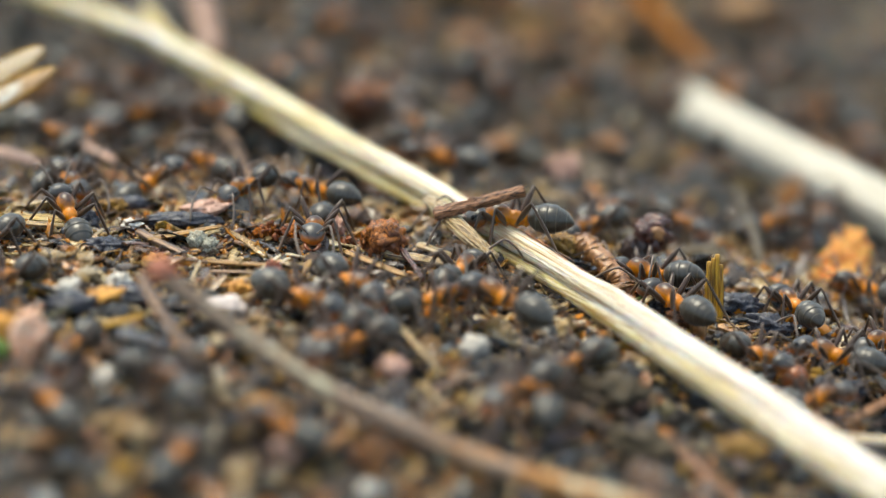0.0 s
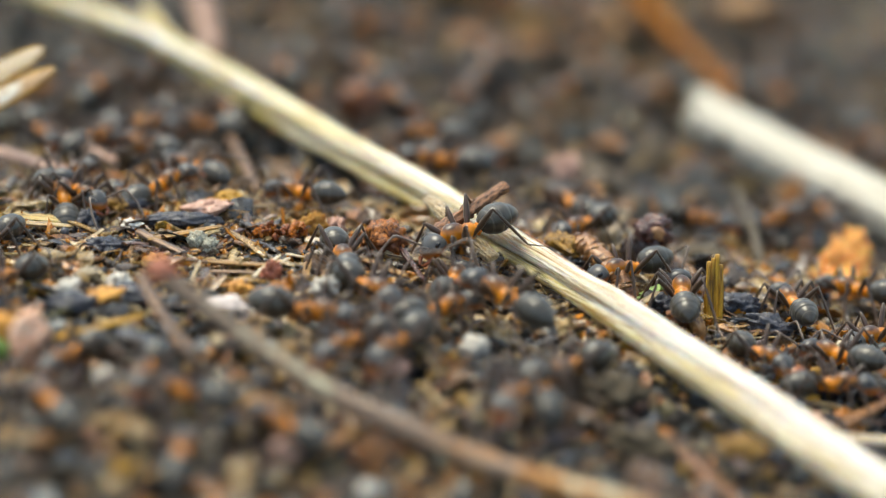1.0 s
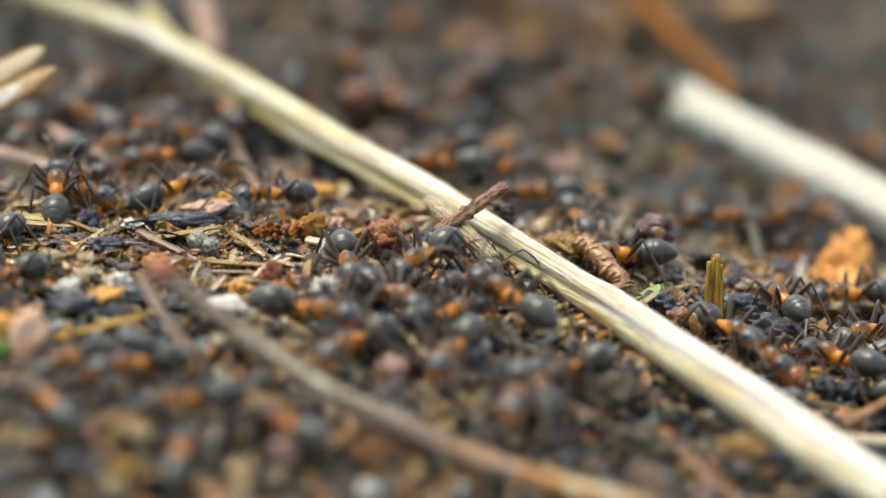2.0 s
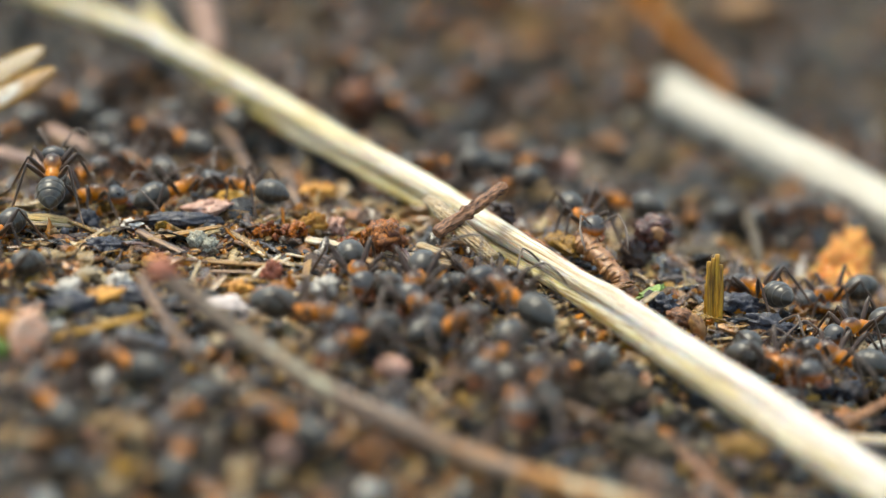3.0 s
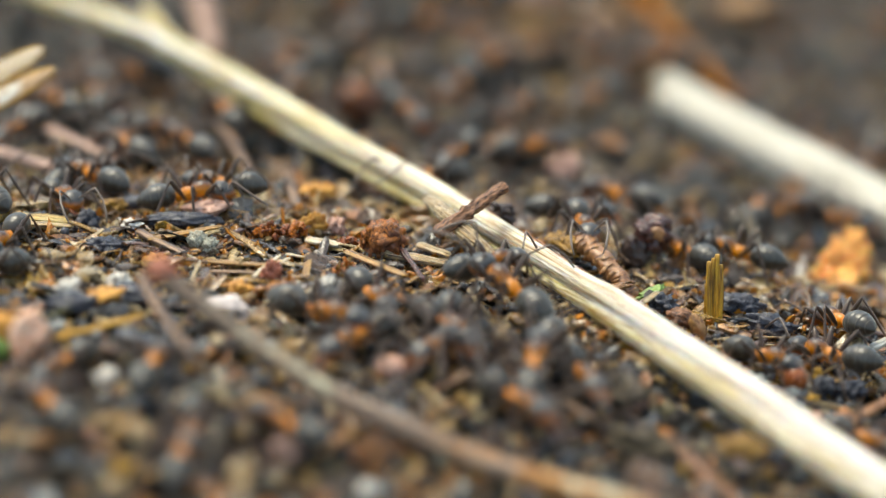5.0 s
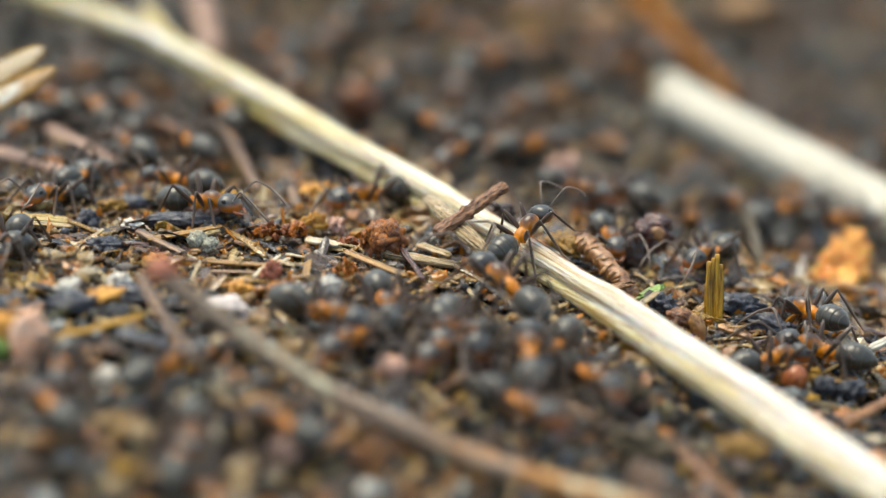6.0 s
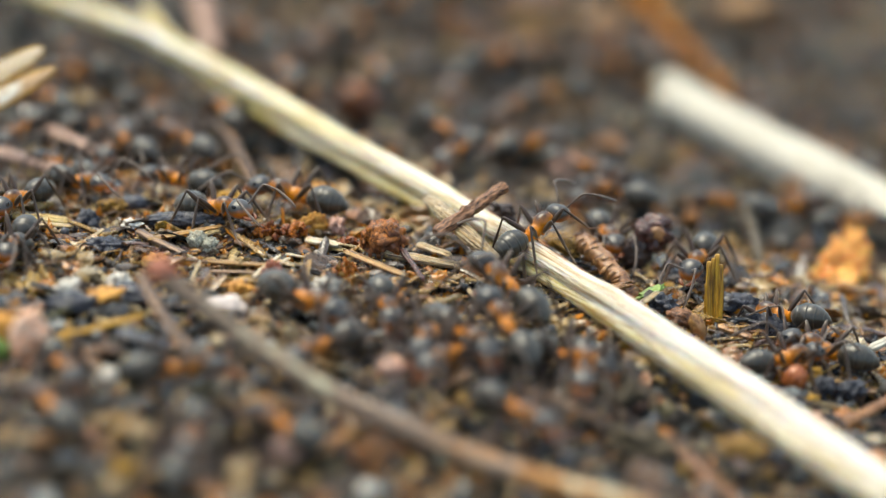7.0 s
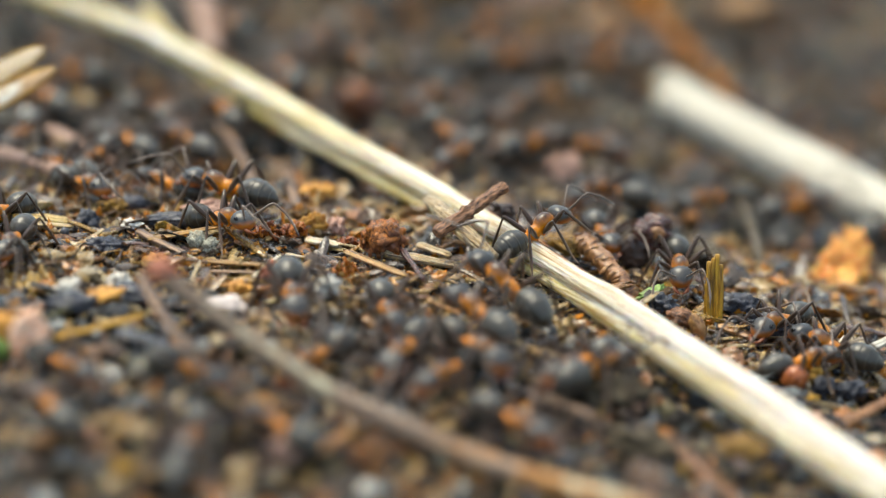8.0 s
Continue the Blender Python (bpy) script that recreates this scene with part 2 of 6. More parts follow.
HUMUS = [(0.034, 0.034, 0.032), (0.065, 0.048, 0.022), (0.044, 0.043, 0.036), (0.11, 0.07, 0.026), (0.36, 0.23, 0.08), (0.42, 0.16, 0.015), (0.045, 0.044, 0.040), (0.065, 0.055, 0.03), (0.40, 0.15, 0.02), (0.032, 0.032, 0.031), (0.17, 0.09, 0.03)]
SPECKS = [(0.72, 0.62, 0.44), (0.024, 0.026, 0.032), (0.50, 0.28, 0.04), (0.10, 0.12, 0.14), (0.15, 0.14, 0.055), (0.03, 0.03, 0.026), (0.62, 0.24, 0.02), (0.05, 0.06, 0.075), (0.62, 0.48, 0.22), (0.17, 0.20, 0.21), (0.32, 0.34, 0.33)]
GOLDEN = [(0.60, 0.34, 0.08), (0.40, 0.19, 0.04), (0.72, 0.52, 0.22), (0.26, 0.12, 0.035), (0.56, 0.27, 0.04), (0.34, 0.20, 0.08)]
M_HUMUS = litter_material("humus_crumb", HUMUS, True, rough=(0.4, 0.75))
M_HUMUS.node_tree.nodes["Principled BSDF"].inputs["Coat Weight"].default_value = 0.1
M_LITTER = litter_material("mixed_fragments", FRAGMENTS, True)
M_LITTER_ONE = litter_material("fragment", FRAGMENTS, False)
M_NEEDLES = litter_material("dead_needles", WOODY, True)
M_NEEDLE_ONE = litter_material("dead_needle", WOODY, False, 7000, stretch=(.06, 1, 1))
M_SPECKS = litter_material("mixed_specks", SPECKS, True)
M_GOLDEN = litter_material("golden_fibres", GOLDEN, True, 7000, (0.12, 0.35))
M_GRIT = litter_material("grit", GRIT, True)
M_GRIT_ONE = litter_material("grit_grain", GRIT, False)
# the gaster's darker underside is put into its colour, by height
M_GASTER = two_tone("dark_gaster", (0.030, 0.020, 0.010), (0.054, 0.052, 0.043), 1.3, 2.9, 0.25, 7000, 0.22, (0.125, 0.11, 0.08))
M_THORAX = two_tone("orange_thorax", (0.74, 0.25, 0.005), (0.06, 0.03, 0.018), 2.3, 2.8, 0.3)
M_HEAD = two_tone("two_coloured_head", (0.44, 0.13, 0.008), (0.056, 0.056, 0.054), 1.72, 2.18, 0.3)
M_JAW = two_tone("dark_red_jaw", (0.20, 0.05, 0.012), (0.10, 0.03, 0.012), 1.6, 2.2, 0.25)
M_LEG = two_tone("brown_leg", (0.21, 0.125, 0.07), (0.060, 0.034, 0.019), -1.6, 0.3, 0.28, 4500, 0.15)
M_ANTENNA = two_tone("grey_brown_antenna", (0.20, 0.15, 0.115), (0.13, 0.09, 0.065), -0.5, 1.0, 0.35, 4500, 0.3)
M_RESIN, _t, _b = material("amber_resin", 0.15)
_b.inputs["Base Color"].default_value = (0.80, 0.34, 0.05, 1)
_b.inputs["Transmission Weight"].default_value = 0.55
relief(_t, _b, noise_at(_t, 3000, 3), 0.0001, 0.4)
M_EYE, _t, _b = material("black_eye", 0.15)
_b.inputs["Base Color"].default_value = (0.008, 0.008, 0.01, 1)


# ---- building helpers ----
def tube(bm, pts, radii, seg=12, squash=1.0, groove=0.0, ribs=0, up=(0, 0, 1), phase=0.0):
    """A closed limb through pts (mm); squash flattens it across its own width, groove cuts ribs along it."""
    pts = [Vector(p) * MM for p in pts]
    rings = []
    for i, p in enumerate(pts):
        d = (pts[min(i + 1, len(pts) - 1)] - pts[max(i - 1, 0)]).normalized()
        side = d.cross(Vector(up))
        if side.length < 1e-4:
            side = d.cross(Vector((0, 1, 0)))
        side.normalize()
        top = side.cross(d)
        ring = []
        for k in range(seg):
            a = 2 * math.pi * k / seg + phase
            r = radii[i] * MM
            if ribs:
                r *= 1 - groove * (0.5 + 0.5 * math.cos(ribs * a)) - groove * 0.5 * (0.5 + 0.5 * math.cos((ribs * 2 + 1) * a))
            ring.append(bm.verts.new(p + side * (math.cos(a) * r) + top * (math.sin(a) * r * squash)))
        rings.append(ring)
    for a, b in zip(rings, rings[1:]):
        for k in range(seg):
            f = bm.faces.new((a[k], a[(k + 1) % seg], b[(k + 1) % seg], b[k]))
            f.smooth = True
    bm.faces.new(rings[0][::-1])
    bm.faces.new(rings[-1])
    return rings


def curve_through(ctrl, n):
    """n points of a smooth line through the control points."""
    c = [Vector(p) for p in ctrl]
    c = [c[0] * 2 - c[1]] + c + [c[-1] * 2 - c[-2]]
    out, spans = [], len(c) - 3
    for i in range(n):
        u = i / (n - 1) * spans
        k = min(int(u), spans - 1)
        f = u - k
        p0, p1, p2, p3 = c[k:k + 4]
        out.append(0.5 * ((2 * p1) + (p2 - p0) * f + (2 * p0 - 5 * p1 + 4 * p2 - p3) * f * f + (3 * p1 - p0 - 3 * p2 + p3) * f ** 3))
    return out


def egg(bm, centre, radii, seg=14, rings=9):
    m = Matrix.Translation(Vector(centre) * MM) @ Matrix.Diagonal((*[r * MM for r in radii], 1))
    made = bmesh.ops.create_uvsphere(bm, u_segments=seg, v_segments=rings, radius=1.0, matrix=m)
    for v in made["verts"]:
        for f in v.link_faces:
            f.smooth = True
    return made["verts"]


def lump(bm, centre, radii, rough=0.25, freq=1.0, sub=3, seed=0.0):
    """An uneven nugget."""
    made = bmesh.ops.create_icosphere(bm, subdivisions=sub, radius=1.0)
    m = Matrix.Translation(Vector(centre) * MM) @ Matrix.Diagonal((*[r * MM for r in radii], 1))
    for v in made["verts"]:
        d = v.co.normalized()
        k = 1 + rough * noise.noise(d * freq + Vector((seed, seed * 1.7, -seed))) + rough * 0.5 * noise.noise(d * freq * 2.7 + Vector((seed * 2, 0, 5))) + rough * .3 * noise.noise(d * freq * 6.1 + Vector((0, seed, 9)))
        v.co = m @ (d * k)
        for f in v.link_faces:
            f.smooth = True


def mesh_of(bm, name, mat):
    bmesh.ops.recalc_face_normals(bm, faces=bm.faces)
    me = bpy.data.meshes.new(name)
    bm.to_mesh(me)
    bm.free()
    me.materials.append(mat)
    return me


def part(name, bm, mat, parent=None, label="", at=None):
    ob = new(name, bm if isinstance(bm, bpy.types.Mesh) else mesh_of(bm, name, mat))
    if parent:
        ob.parent = parent
    if at is not None:
        ob.matrix_basis = at
    if label:
        ob["label"] = label
    return ob


def along(a, b, roll=0):
    """The pose at a whose x axis points at b (mm)."""
    a, b = Vector(a) * MM, Vector(b) * MM
    return Matrix.Translation(a) @ (b - a).to_track_quat("X", "Z").to_matrix().to_4x4() @ pose(0, 0, 0, roll)


# ---- ground: one sheet from the hill to the horizon ----
def steps():
    out, x, d = [], 0.0, 0.55
    while x < 60:
        out.append(x)
        x += d
    while x < 4.0e5:
        out.append(x)
        d *= 1.22
        x += d
    return [-v for v in out[:0:-1]] + out


def ground():
    xs = ys = steps()
    ys = [y + 12 for y in ys]
    verts, faces = [], []
    for y in ys:
        for x in xs:
            r = math.hypot(x, y)
            z = hill(x, y) / (1 + (r / 350) ** 4)
            near = 1 if r < 400 else 400 / r
            z += near * (0.9 * noise.noise((x * 0.33, y * 0.33, 0)) + 0.45 * noise.noise((x * 0.9, y * 0.9, 3)) + 0.2 * noise.noise((x * 1.7, y * 1.7, 8))) - 0.35
            if r > 400:
                z += -60 * (1 - near) + 25 * (1 - near) * noise.noise((x / 900, y / 900, 1))
            verts.append((x * MM, y * MM, z * MM))
    n = len(xs)
    for j in range(len(ys) - 1):
        for i in range(n - 1):
            k = j * n + i
            faces.append((k, k + 1, k + n + 1, k + n))
    me = bpy.data.meshes.new("ground")
    me.from_pydata(verts, [], faces)
    me.materials.append(M_SOIL)
    me.polygons.foreach_set("use_smooth", [True] * len(me.polygons))
    tagged(new("ground", me), "dark damp humus of an ant hill", "ground", kind="structure")


ground()


# ---- litter pieces ----
def chip_mesh(seed, mat):
    rnd = random.Random(seed)
    bm = bmesh.new()
    lump(bm, (0, 0, 0), (rnd.uniform(0.7, 1.3), rnd.uniform(0.45, 0.8), rnd.uniform(0.14, 0.4)), 0.7, 1.6, 2, seed * 3.1)
    for f in bm.faces:
        f.smooth = rnd.random() < 0.3
    return mesh_of(bm, "chip", mat)


def grain_mesh(seed, mat):
    bm = bmesh.new()
    lump(bm, (0, 0, 0), (0.42, 0.36, 0.3), 0.5, 1.5, 1 if seed % 2 else 2, seed * 2.3)
    return mesh_of(bm, "grain", mat)


def needle_mesh(seed, mat):
    rnd = random.Random(seed + 50)
    L = rnd.uniform(2.2, 5.5)
    bm = bmesh.new()
    b1, b2 = rnd.uniform(-.5, .5), rnd.uniform(-.25, .25)
    pts = [(L * (u - .5), b1 * math.sin(u * 3.1) + rnd.uniform(-.06, .06), b2 * math.sin(u * 2.5)) for u in (0, .15, .35, .55, .75, .9, 1)]
    w = rnd.uniform(0.14, 0.34)
    tube(bm, pts, [w * k * rnd.uniform(.85, 1.15) for k in (.75, 1, 1, 1, .95, .8, .4)], 6, rnd.uniform(.35, .8))
    return mesh_of(bm, "needle", mat)


def splinter_mesh(seed, mat):
    """A flat split fibre of bark or straw with ragged ends."""
    rnd = random.Random(seed + 90)
    L, w, h = rnd.uniform(2.5, 5), rnd.uniform(.35, .7), rnd.uniform(.08, .16)
    bm = bmesh.new()
    rows = []
    for i in range(6):
        x = L * (i / 5 - .5)
        s = w * rnd.uniform(.75, 1.1) * (0.6 if i in (0, 5) else 1)
        bow = .25 * math.sin(i * .6 + seed)
        row = [(x + rnd.uniform(-.35, .35) * (i in (0, 5)), s * k, bow + (h if abs(k) < .7 else 0)) for k in (-1, -.4, .4, 1)]
        rows.append([bm.verts.new(Vector(p) * MM) for p in row] + [bm.verts.new(Vector((p[0], p[1], p[2] - h * 1.4)) * MM) for p in row[::-1]])
    for a, b in zip(rows, rows[1:]):
        for k in range(8):
            bm.faces.new((a[k], a[(k + 1) % 8], b[(k + 1) % 8], b[k]))
    bm.faces.new(rows[0][::-1])
    bm.faces.new(rows[-1])
    return mesh_of(bm, "splinter", mat)


def fibre_mesh(seed, mat):
    """A hair-thin root or straw fibre."""
    rnd = random.Random(seed + 130)
    bm = bmesh.new()
    c = [rnd.uniform(-.5, .5) for _ in range(3)]
    pts = [(2.4 * (u - .5), c[0] * math.sin(u * 3) + c[1] * math.sin(u * 6), .4 * c[2] * math.sin(u * 3)) for u in (0, .2, .4, .6, .8, 1)]
    tube(bm, pts, [.05, .06, .055, .06, .05, .03], 5)
    return mesh_of(bm, "fibre", mat)


STRIP = (-14, 16)  # the sharp strip across the hill


def spread(rnd, near, pile=0.9, thin=0.0, start=-62):
    """A random place on the hill: between two depths, or over all of it."""
    if near:
        x = rnd.uniform(-38, 38)
        y = rnd.uniform(*near)
    else:
        x, y = rnd.gauss(0, 48), rnd.uniform(start, 118)
        while y > 22 and rnd.random() < thin:
            x, y = rnd.gauss(0, 48), rnd.uniform(-62, 118)
    clump = 0.9 * max(0.0, noise.noise((x * 0.35, y * 0.35, 11)) - 0.05)
    return x, y, hill(x, y) + clump + rnd.uniform(-0.35, pile)


def lie(rnd, x, y, z, tilt, size):
    return (Matrix.Translation(Vector((x, y, z)) * MM) @ Euler((rnd.gauss(0, tilt), rnd.gauss(0, tilt), rnd.uniform(0, 6.28))).to_matrix().to_4x4()
            @ Matrix.Diagonal((size, size, size, 1)))


def heap(name, label, category, meshes, count, sizes, tilt, mat, seed, pile=0.9, near=None, thin=0.0, start=-62):
    """A mass of small pieces joined into one thing."""
    rnd = random.Random(seed)
    src = []
    for me in meshes:
        v = np.array([p.co[:] for p in me.vertices])
        src.append((np.hstack([v, np.ones((len(v), 1))]), [tuple(p.vertices) for p in me.polygons], [p.use_smooth for p in me.polygons]))
    verts, faces, smooth, base = [], [], [], 0
    for _ in range(count):
        v, f, s = rnd.choice(src)
        x, y, z = spread(rnd, near, pile, thin, start)
        far = 1.0 if y < 22 else 0.85
        m = np.array(lie(rnd, x, y, z, tilt, far * sizes[0] + far * (sizes[1] - sizes[0]) * rnd.random() ** 2.2))
        verts.append((v @ m.T)[:, :3])
        faces.extend(tuple(i + base for i in q) for q in f)
        smooth.extend(s)
        base += len(v)
    me = bpy.data.meshes.new(name)
    me.from_pydata(np.vstack(verts).tolist(), [], faces)
    me.polygons.foreach_set("use_smooth", smooth)
    me.materials.append(mat)
    tagged(new(name, me), label, category, kind="stuff")


def strewn(name, label, category, group, meshes, count, sizes, tilt, seed, pile=0.4):
    """Single pieces that lie in the focused strip."""
    rnd = random.Random(seed)
    for _ in range(count):
        ob = new(name, rnd.choice(meshes))
        ob.matrix_basis = lie(rnd, *spread(rnd, STRIP, pile), tilt, rnd.uniform(*sizes))
        tagged(ob, label, category, group)


def litter():
    heap("bark_litter", "dark and rusty bark fragments covering the hill", "litter", [chip_mesh(i, M_LITTER) for i in range(7)], 6500, (0.35, 1.8), .45, M_LITTER, 1, 0.5, thin=.6)
    heap("needle_litter", "dead brown needles and fibres strewn over the hill", "litter", [needle_mesh(i, M_NEEDLES) for i in range(6)] + [splinter_mesh(i, M_NEEDLES) for i in range(5)], 3000, (0.55, 1.5), .2, M_NEEDLES, 7, 0.6, thin=.7)
    heap("grit", "fine grit, sand grains and crumbs of resin", "grit", [grain_mesh(i, M_GRIT) for i in range(5)], 6500, (0.3, 1.5), .8, M_GRIT, 3, 0.6, thin=.75)
    heap("humus_crumbs", "dark damp humus crumbs and charred bark on the far slope", "crumbs", [chip_mesh(80 + i, M_HUMUS) for i in range(5)] + [grain_mesh(80 + i, M_HUMUS) for i in range(3)], 3600, (0.6, 2.4), .6, M_HUMUS, 21, 0.9, start=16)
    heap("root_fibres", "hair-thin pale root and straw fibres in the litter", "fibres", [fibre_mesh(i, M_NEEDLES) for i in range(6)], 3200, (0.3, 1.3), .3, M_NEEDLES, 4, 0.6, STRIP)
    heap("bark_crumbs", "tiny wet crumbs of bark, resin and sand", "crumbs", [grain_mesh(30 + i, M_LITTER) for i in range(4)] + [chip_mesh(40 + i, M_LITTER) for i in range(3)], 9000, (0.10, 0.5), .9, M_LITTER, 5, 0.5, STRIP)
    heap("pale_crumbs", "tiny pale crumbs and sand grains on the litter", "crumbs", [grain_mesh(60 + i, M_WHITE) for i in range(4)], 500, (0.10, 0.45), .9, M_WHITE, 8, 0.6, STRIP)
    heap("resin_crumbs", "translucent amber crumbs of pine resin", "resin crumbs", [chip_mesh(70 + i, M_RESIN) for i in range(4)], 1100, (0.25, 0.9), .9, M_RESIN, 9, 0.7, STRIP)
    heap("straw_shreds", "short torn shreds of straw and bark", "shreds", [splinter_mesh(40 + i, M_NEEDLES) for i in range(5)], 3600, (0.2, 0.8), .22, M_NEEDLES, 6, 0.6, STRIP)
    heap("golden_fibres", "shiny brown-gold straw fibres lying in the litter", "fibres", [needle_mesh(60 + i, M_GOLDEN) for i in range(5)] + [splinter_mesh(60 + i, M_GOLDEN) for i in range(4)], 650, (0.35, 1.0), .16, M_GOLDEN, 15, 0.8, STRIP)
    heap("crumbs", "cream, ochre and blue-grey crumbs on the near slope", "crumbs", [chip_mesh(90 + i, M_SPECKS) for i in range(5)] + [grain_mesh(90 + i, M_SPECKS) for i in range(4)], 900, (0.4, 1.4), .6, M_SPECKS, 23, 0.7, (-46, -13))
    strewn("bark_flake", "small dark bark flake on the hill", "bark flake", "bark flakes", [chip_mesh(20 + i, M_LITTER_ONE) for i in range(8)], 260, (0.45, 1.1), .4, 11)
    strewn("needle", "dead brown needle lying on the hill", "needle", "dead needles", [needle_mesh(20 + i, M_NEEDLE_ONE) for i in range(8)], 190, (0.5, 1.1), .18, 12)
    strewn("splinter", "split fibre of straw or bark on the hill", "splinter", "splinters", [splinter_mesh(20 + i, M_NEEDLE_ONE) for i in range(8)], 170, (0.5, 1.1), .2, 13)
    strewn("grit_grain", "tiny grain of grit among the litter", "grain", "grit grains", [grain_mesh(20 + i, M_GRIT_ONE) for i in range(6)], 220, (0.4, 1.1), .8, 14)


litter()


# ---- straws and stems ----
def stalk(name, label, category, ctrl, radii, squash=0.8, ribs=9, groove=0.06, seg=54, n=40, nodes=(), wobble=0.03):
    """A stalk along ctrl, built in its own space with x along it; radii from end to end or one for each point; nodes are (share, swelling)."""
    m = along(ctrl[0], ctrl[-1])
    inv = m.inverted()
    local = [inv @ (Vector(p) * MM) / MM for p in ctrl]
    pts = curve_through(local, n)
    rad = []
    for i in range(n):
        u = i / (n - 1)
        r = float(np.interp(u, np.linspace(0, 1, len(radii)), radii))
        for at, swell in nodes:
            r *= 1 + swell * math.exp(-((u - at) / 0.018) ** 2)
        rad.append(r * (1 + wobble * noise.noise((u * 9, radii[0] * 7, 2))))
    bm = bmesh.new()
    tube(bm, pts, rad, seg, squash, groove, ribs)
    thing = tagged(new(name), label, category)
    thing.matrix_basis = m
    return thing, bm


def main_straw():
    ctrl = [(-39.5, 52.6, 4.7), (-34.5, 49.6, 4.0), (-30.3, 44.6, 4.3), (-27.5, 41.3, 4.4), (-25.7, 39.2, 4.5), (-24.0, 37.0, 4.3), (-19.0, 30.8, 3.9), (-12.6, 22.4, 3.3), (-9.1, 17.8, 2.8), (-5.2, 12.9, 2.5), (-1.7, 8.5, 2.2), (2.4, 3.2, 1.6), (7.8, -3.8, 0.8), (10.8, -7.8, 0.3), (13.1, -10.6, -0.0), (17.9, -17.2, -0.9), (21.1, -21.5, -1.4), (24.5, -26.0, -2.0), (27.1, -29.6, -2.6), (32.4, -37.0, -3.5)]
    radii = [0.89, 0.88, 0.93, 1.08, 1.16, 1.08, 1.08, 1.10, 1.09, 1.03, 1.06, 0.98, 0.89, 0.91, 1.00, 1.02, 1.04, 1.02, 1.01, 0.99]
    thing, bm = stalk("straw", "long pale yellow split grass straw lying across the hill", "straw", ctrl, radii, .95, 15, .045, n=150, seg=90, wobble=.05)
    inv = thing.matrix_basis.inverted()

    def strand(name, ctrl, radii, n, seg, squash, groove, ribs, mat, label):
        bm = bmesh.new()
        pts = curve_through([inv @ (Vector(p) * MM) / MM for p in ctrl], n)
        rad = np.interp(np.linspace(0, 1, n), np.linspace(0, 1, len(radii)), radii)
        tube(bm, pts, [r * (1 + .07 * noise.noise((i * .35, len(ctrl), 0))) for i, r in enumerate(rad)], seg, squash, groove, ribs)
        return part(name, bm, mat, thing, label)

    part("upper_strand", bm, M_STRAW_LONG, thing)
    # the bleached outer rib along the stalk
    rib = [Vector(ctrl[i]) + Vector((0, -.57, .25)) * radii[i] for i in range(1, 14)]
    strand("bleached_rib", rib, [.35, .5, .65, .72, .7, .62, .58, .56, .55, .5, .45, .35, .15], 80, 30, .9, .06, 7, M_STRAW_PALE, "bleached white outer rib")
    low = [(-23.9, 36.3, 3.8), (-19.0, 29.9, 3.0), (-12.5, 21.4, 1.9), (-9.0, 16.9, 1.7), (-5.2, 11.9, 1.1), (-1.7, 7.5, 0.8), (2.4, 2.3, 0.2), (4.7, -0.7, -0.1), (7.8, -4.8, -0.4), (9.4, -6.8, -0.6), (13.1, -11.5, -1.2), (15.8, -15.1, -1.7), (17.9, -18.0, -2.0), (21.1, -22.3, -2.5), (24.4, -26.9, -3.3), (27.1, -30.5, -3.7), (32.4, -37.8, -4.5)]
    strand("lower_strand", low, [0.32, 0.58, 0.69, 0.60, 0.55, 0.55, 0.52, 0.50, 0.53, 0.60, 0.92, 1.06, 1.23, 1.32, 1.34, 1.32, 1.29], 100, 54, .95, .05, 11, M_STRAW_OLIVE, "olive-yellow lower strand")
    # added filling over the crease, so that its shade line fades
    mid = [Vector(ctrl[i]).lerp(Vector(low[j]), .5) + Vector((-.1, -.42, .1)) for i, j in ((12, 8), (14, 10), (15, 12), (16, 13), (17, 14), (18, 15), (19, 16))]
    strand("middle_strand", mid, [.12, .45, .66, .7, .72, .72, .72], 60, 40, .95, .05, 9, M_STRAW_LONG, "pale filling added over the shaded crease between the two strands")
    strand("sheath", [(-23.0, 36.0, 4.8), (-24.6, 38.2, 5.4), (-25.6, 39.8, 6.2), (-26.4, 41.0, 6.9)], [.5, .75, .7, .3], 16, 20, .7, .1, 5, M_STRAW_OLIVE, "dry leaf sheath splitting off at the node")
    # frayed sliver that has sprung away from the stalk
    strand("sliver", [(-1.2, 3.8, 2.8), (0.5, -0.6, 2.9), (2.0, -3.5, 2.5), (3.9, -5.3, 1.3)], [.55, .8, .84, .84, .84, .84, .82, .8, .72], 26, 48, .6, .2, 11, M_STRAW_OLD, "frayed greyish sliver")
    # broken brown skin along the upper edge
    edge = Vector((.53, .31, .79))
    rnd = random.Random(31)
    for a in range(10, 18):
        p, q = Vector(ctrl[a]), Vector(ctrl[a + 1])
        for k in range(2):
            u = rnd.uniform(.02, .3) + .5 * k
            v = u + rnd.uniform(.2, .5)
            line = [p.lerp(q, u + (v - u) * w) + edge * (radii[a] * (.93 + .04 * w)) for w in (0, .35, .7, 1)]
            strand("skin_shred", line, [.03, .1, .09, .02], 8, 6, .5, 0, 0, M_SKIN, "thin red-brown shred of skin")
    return thing


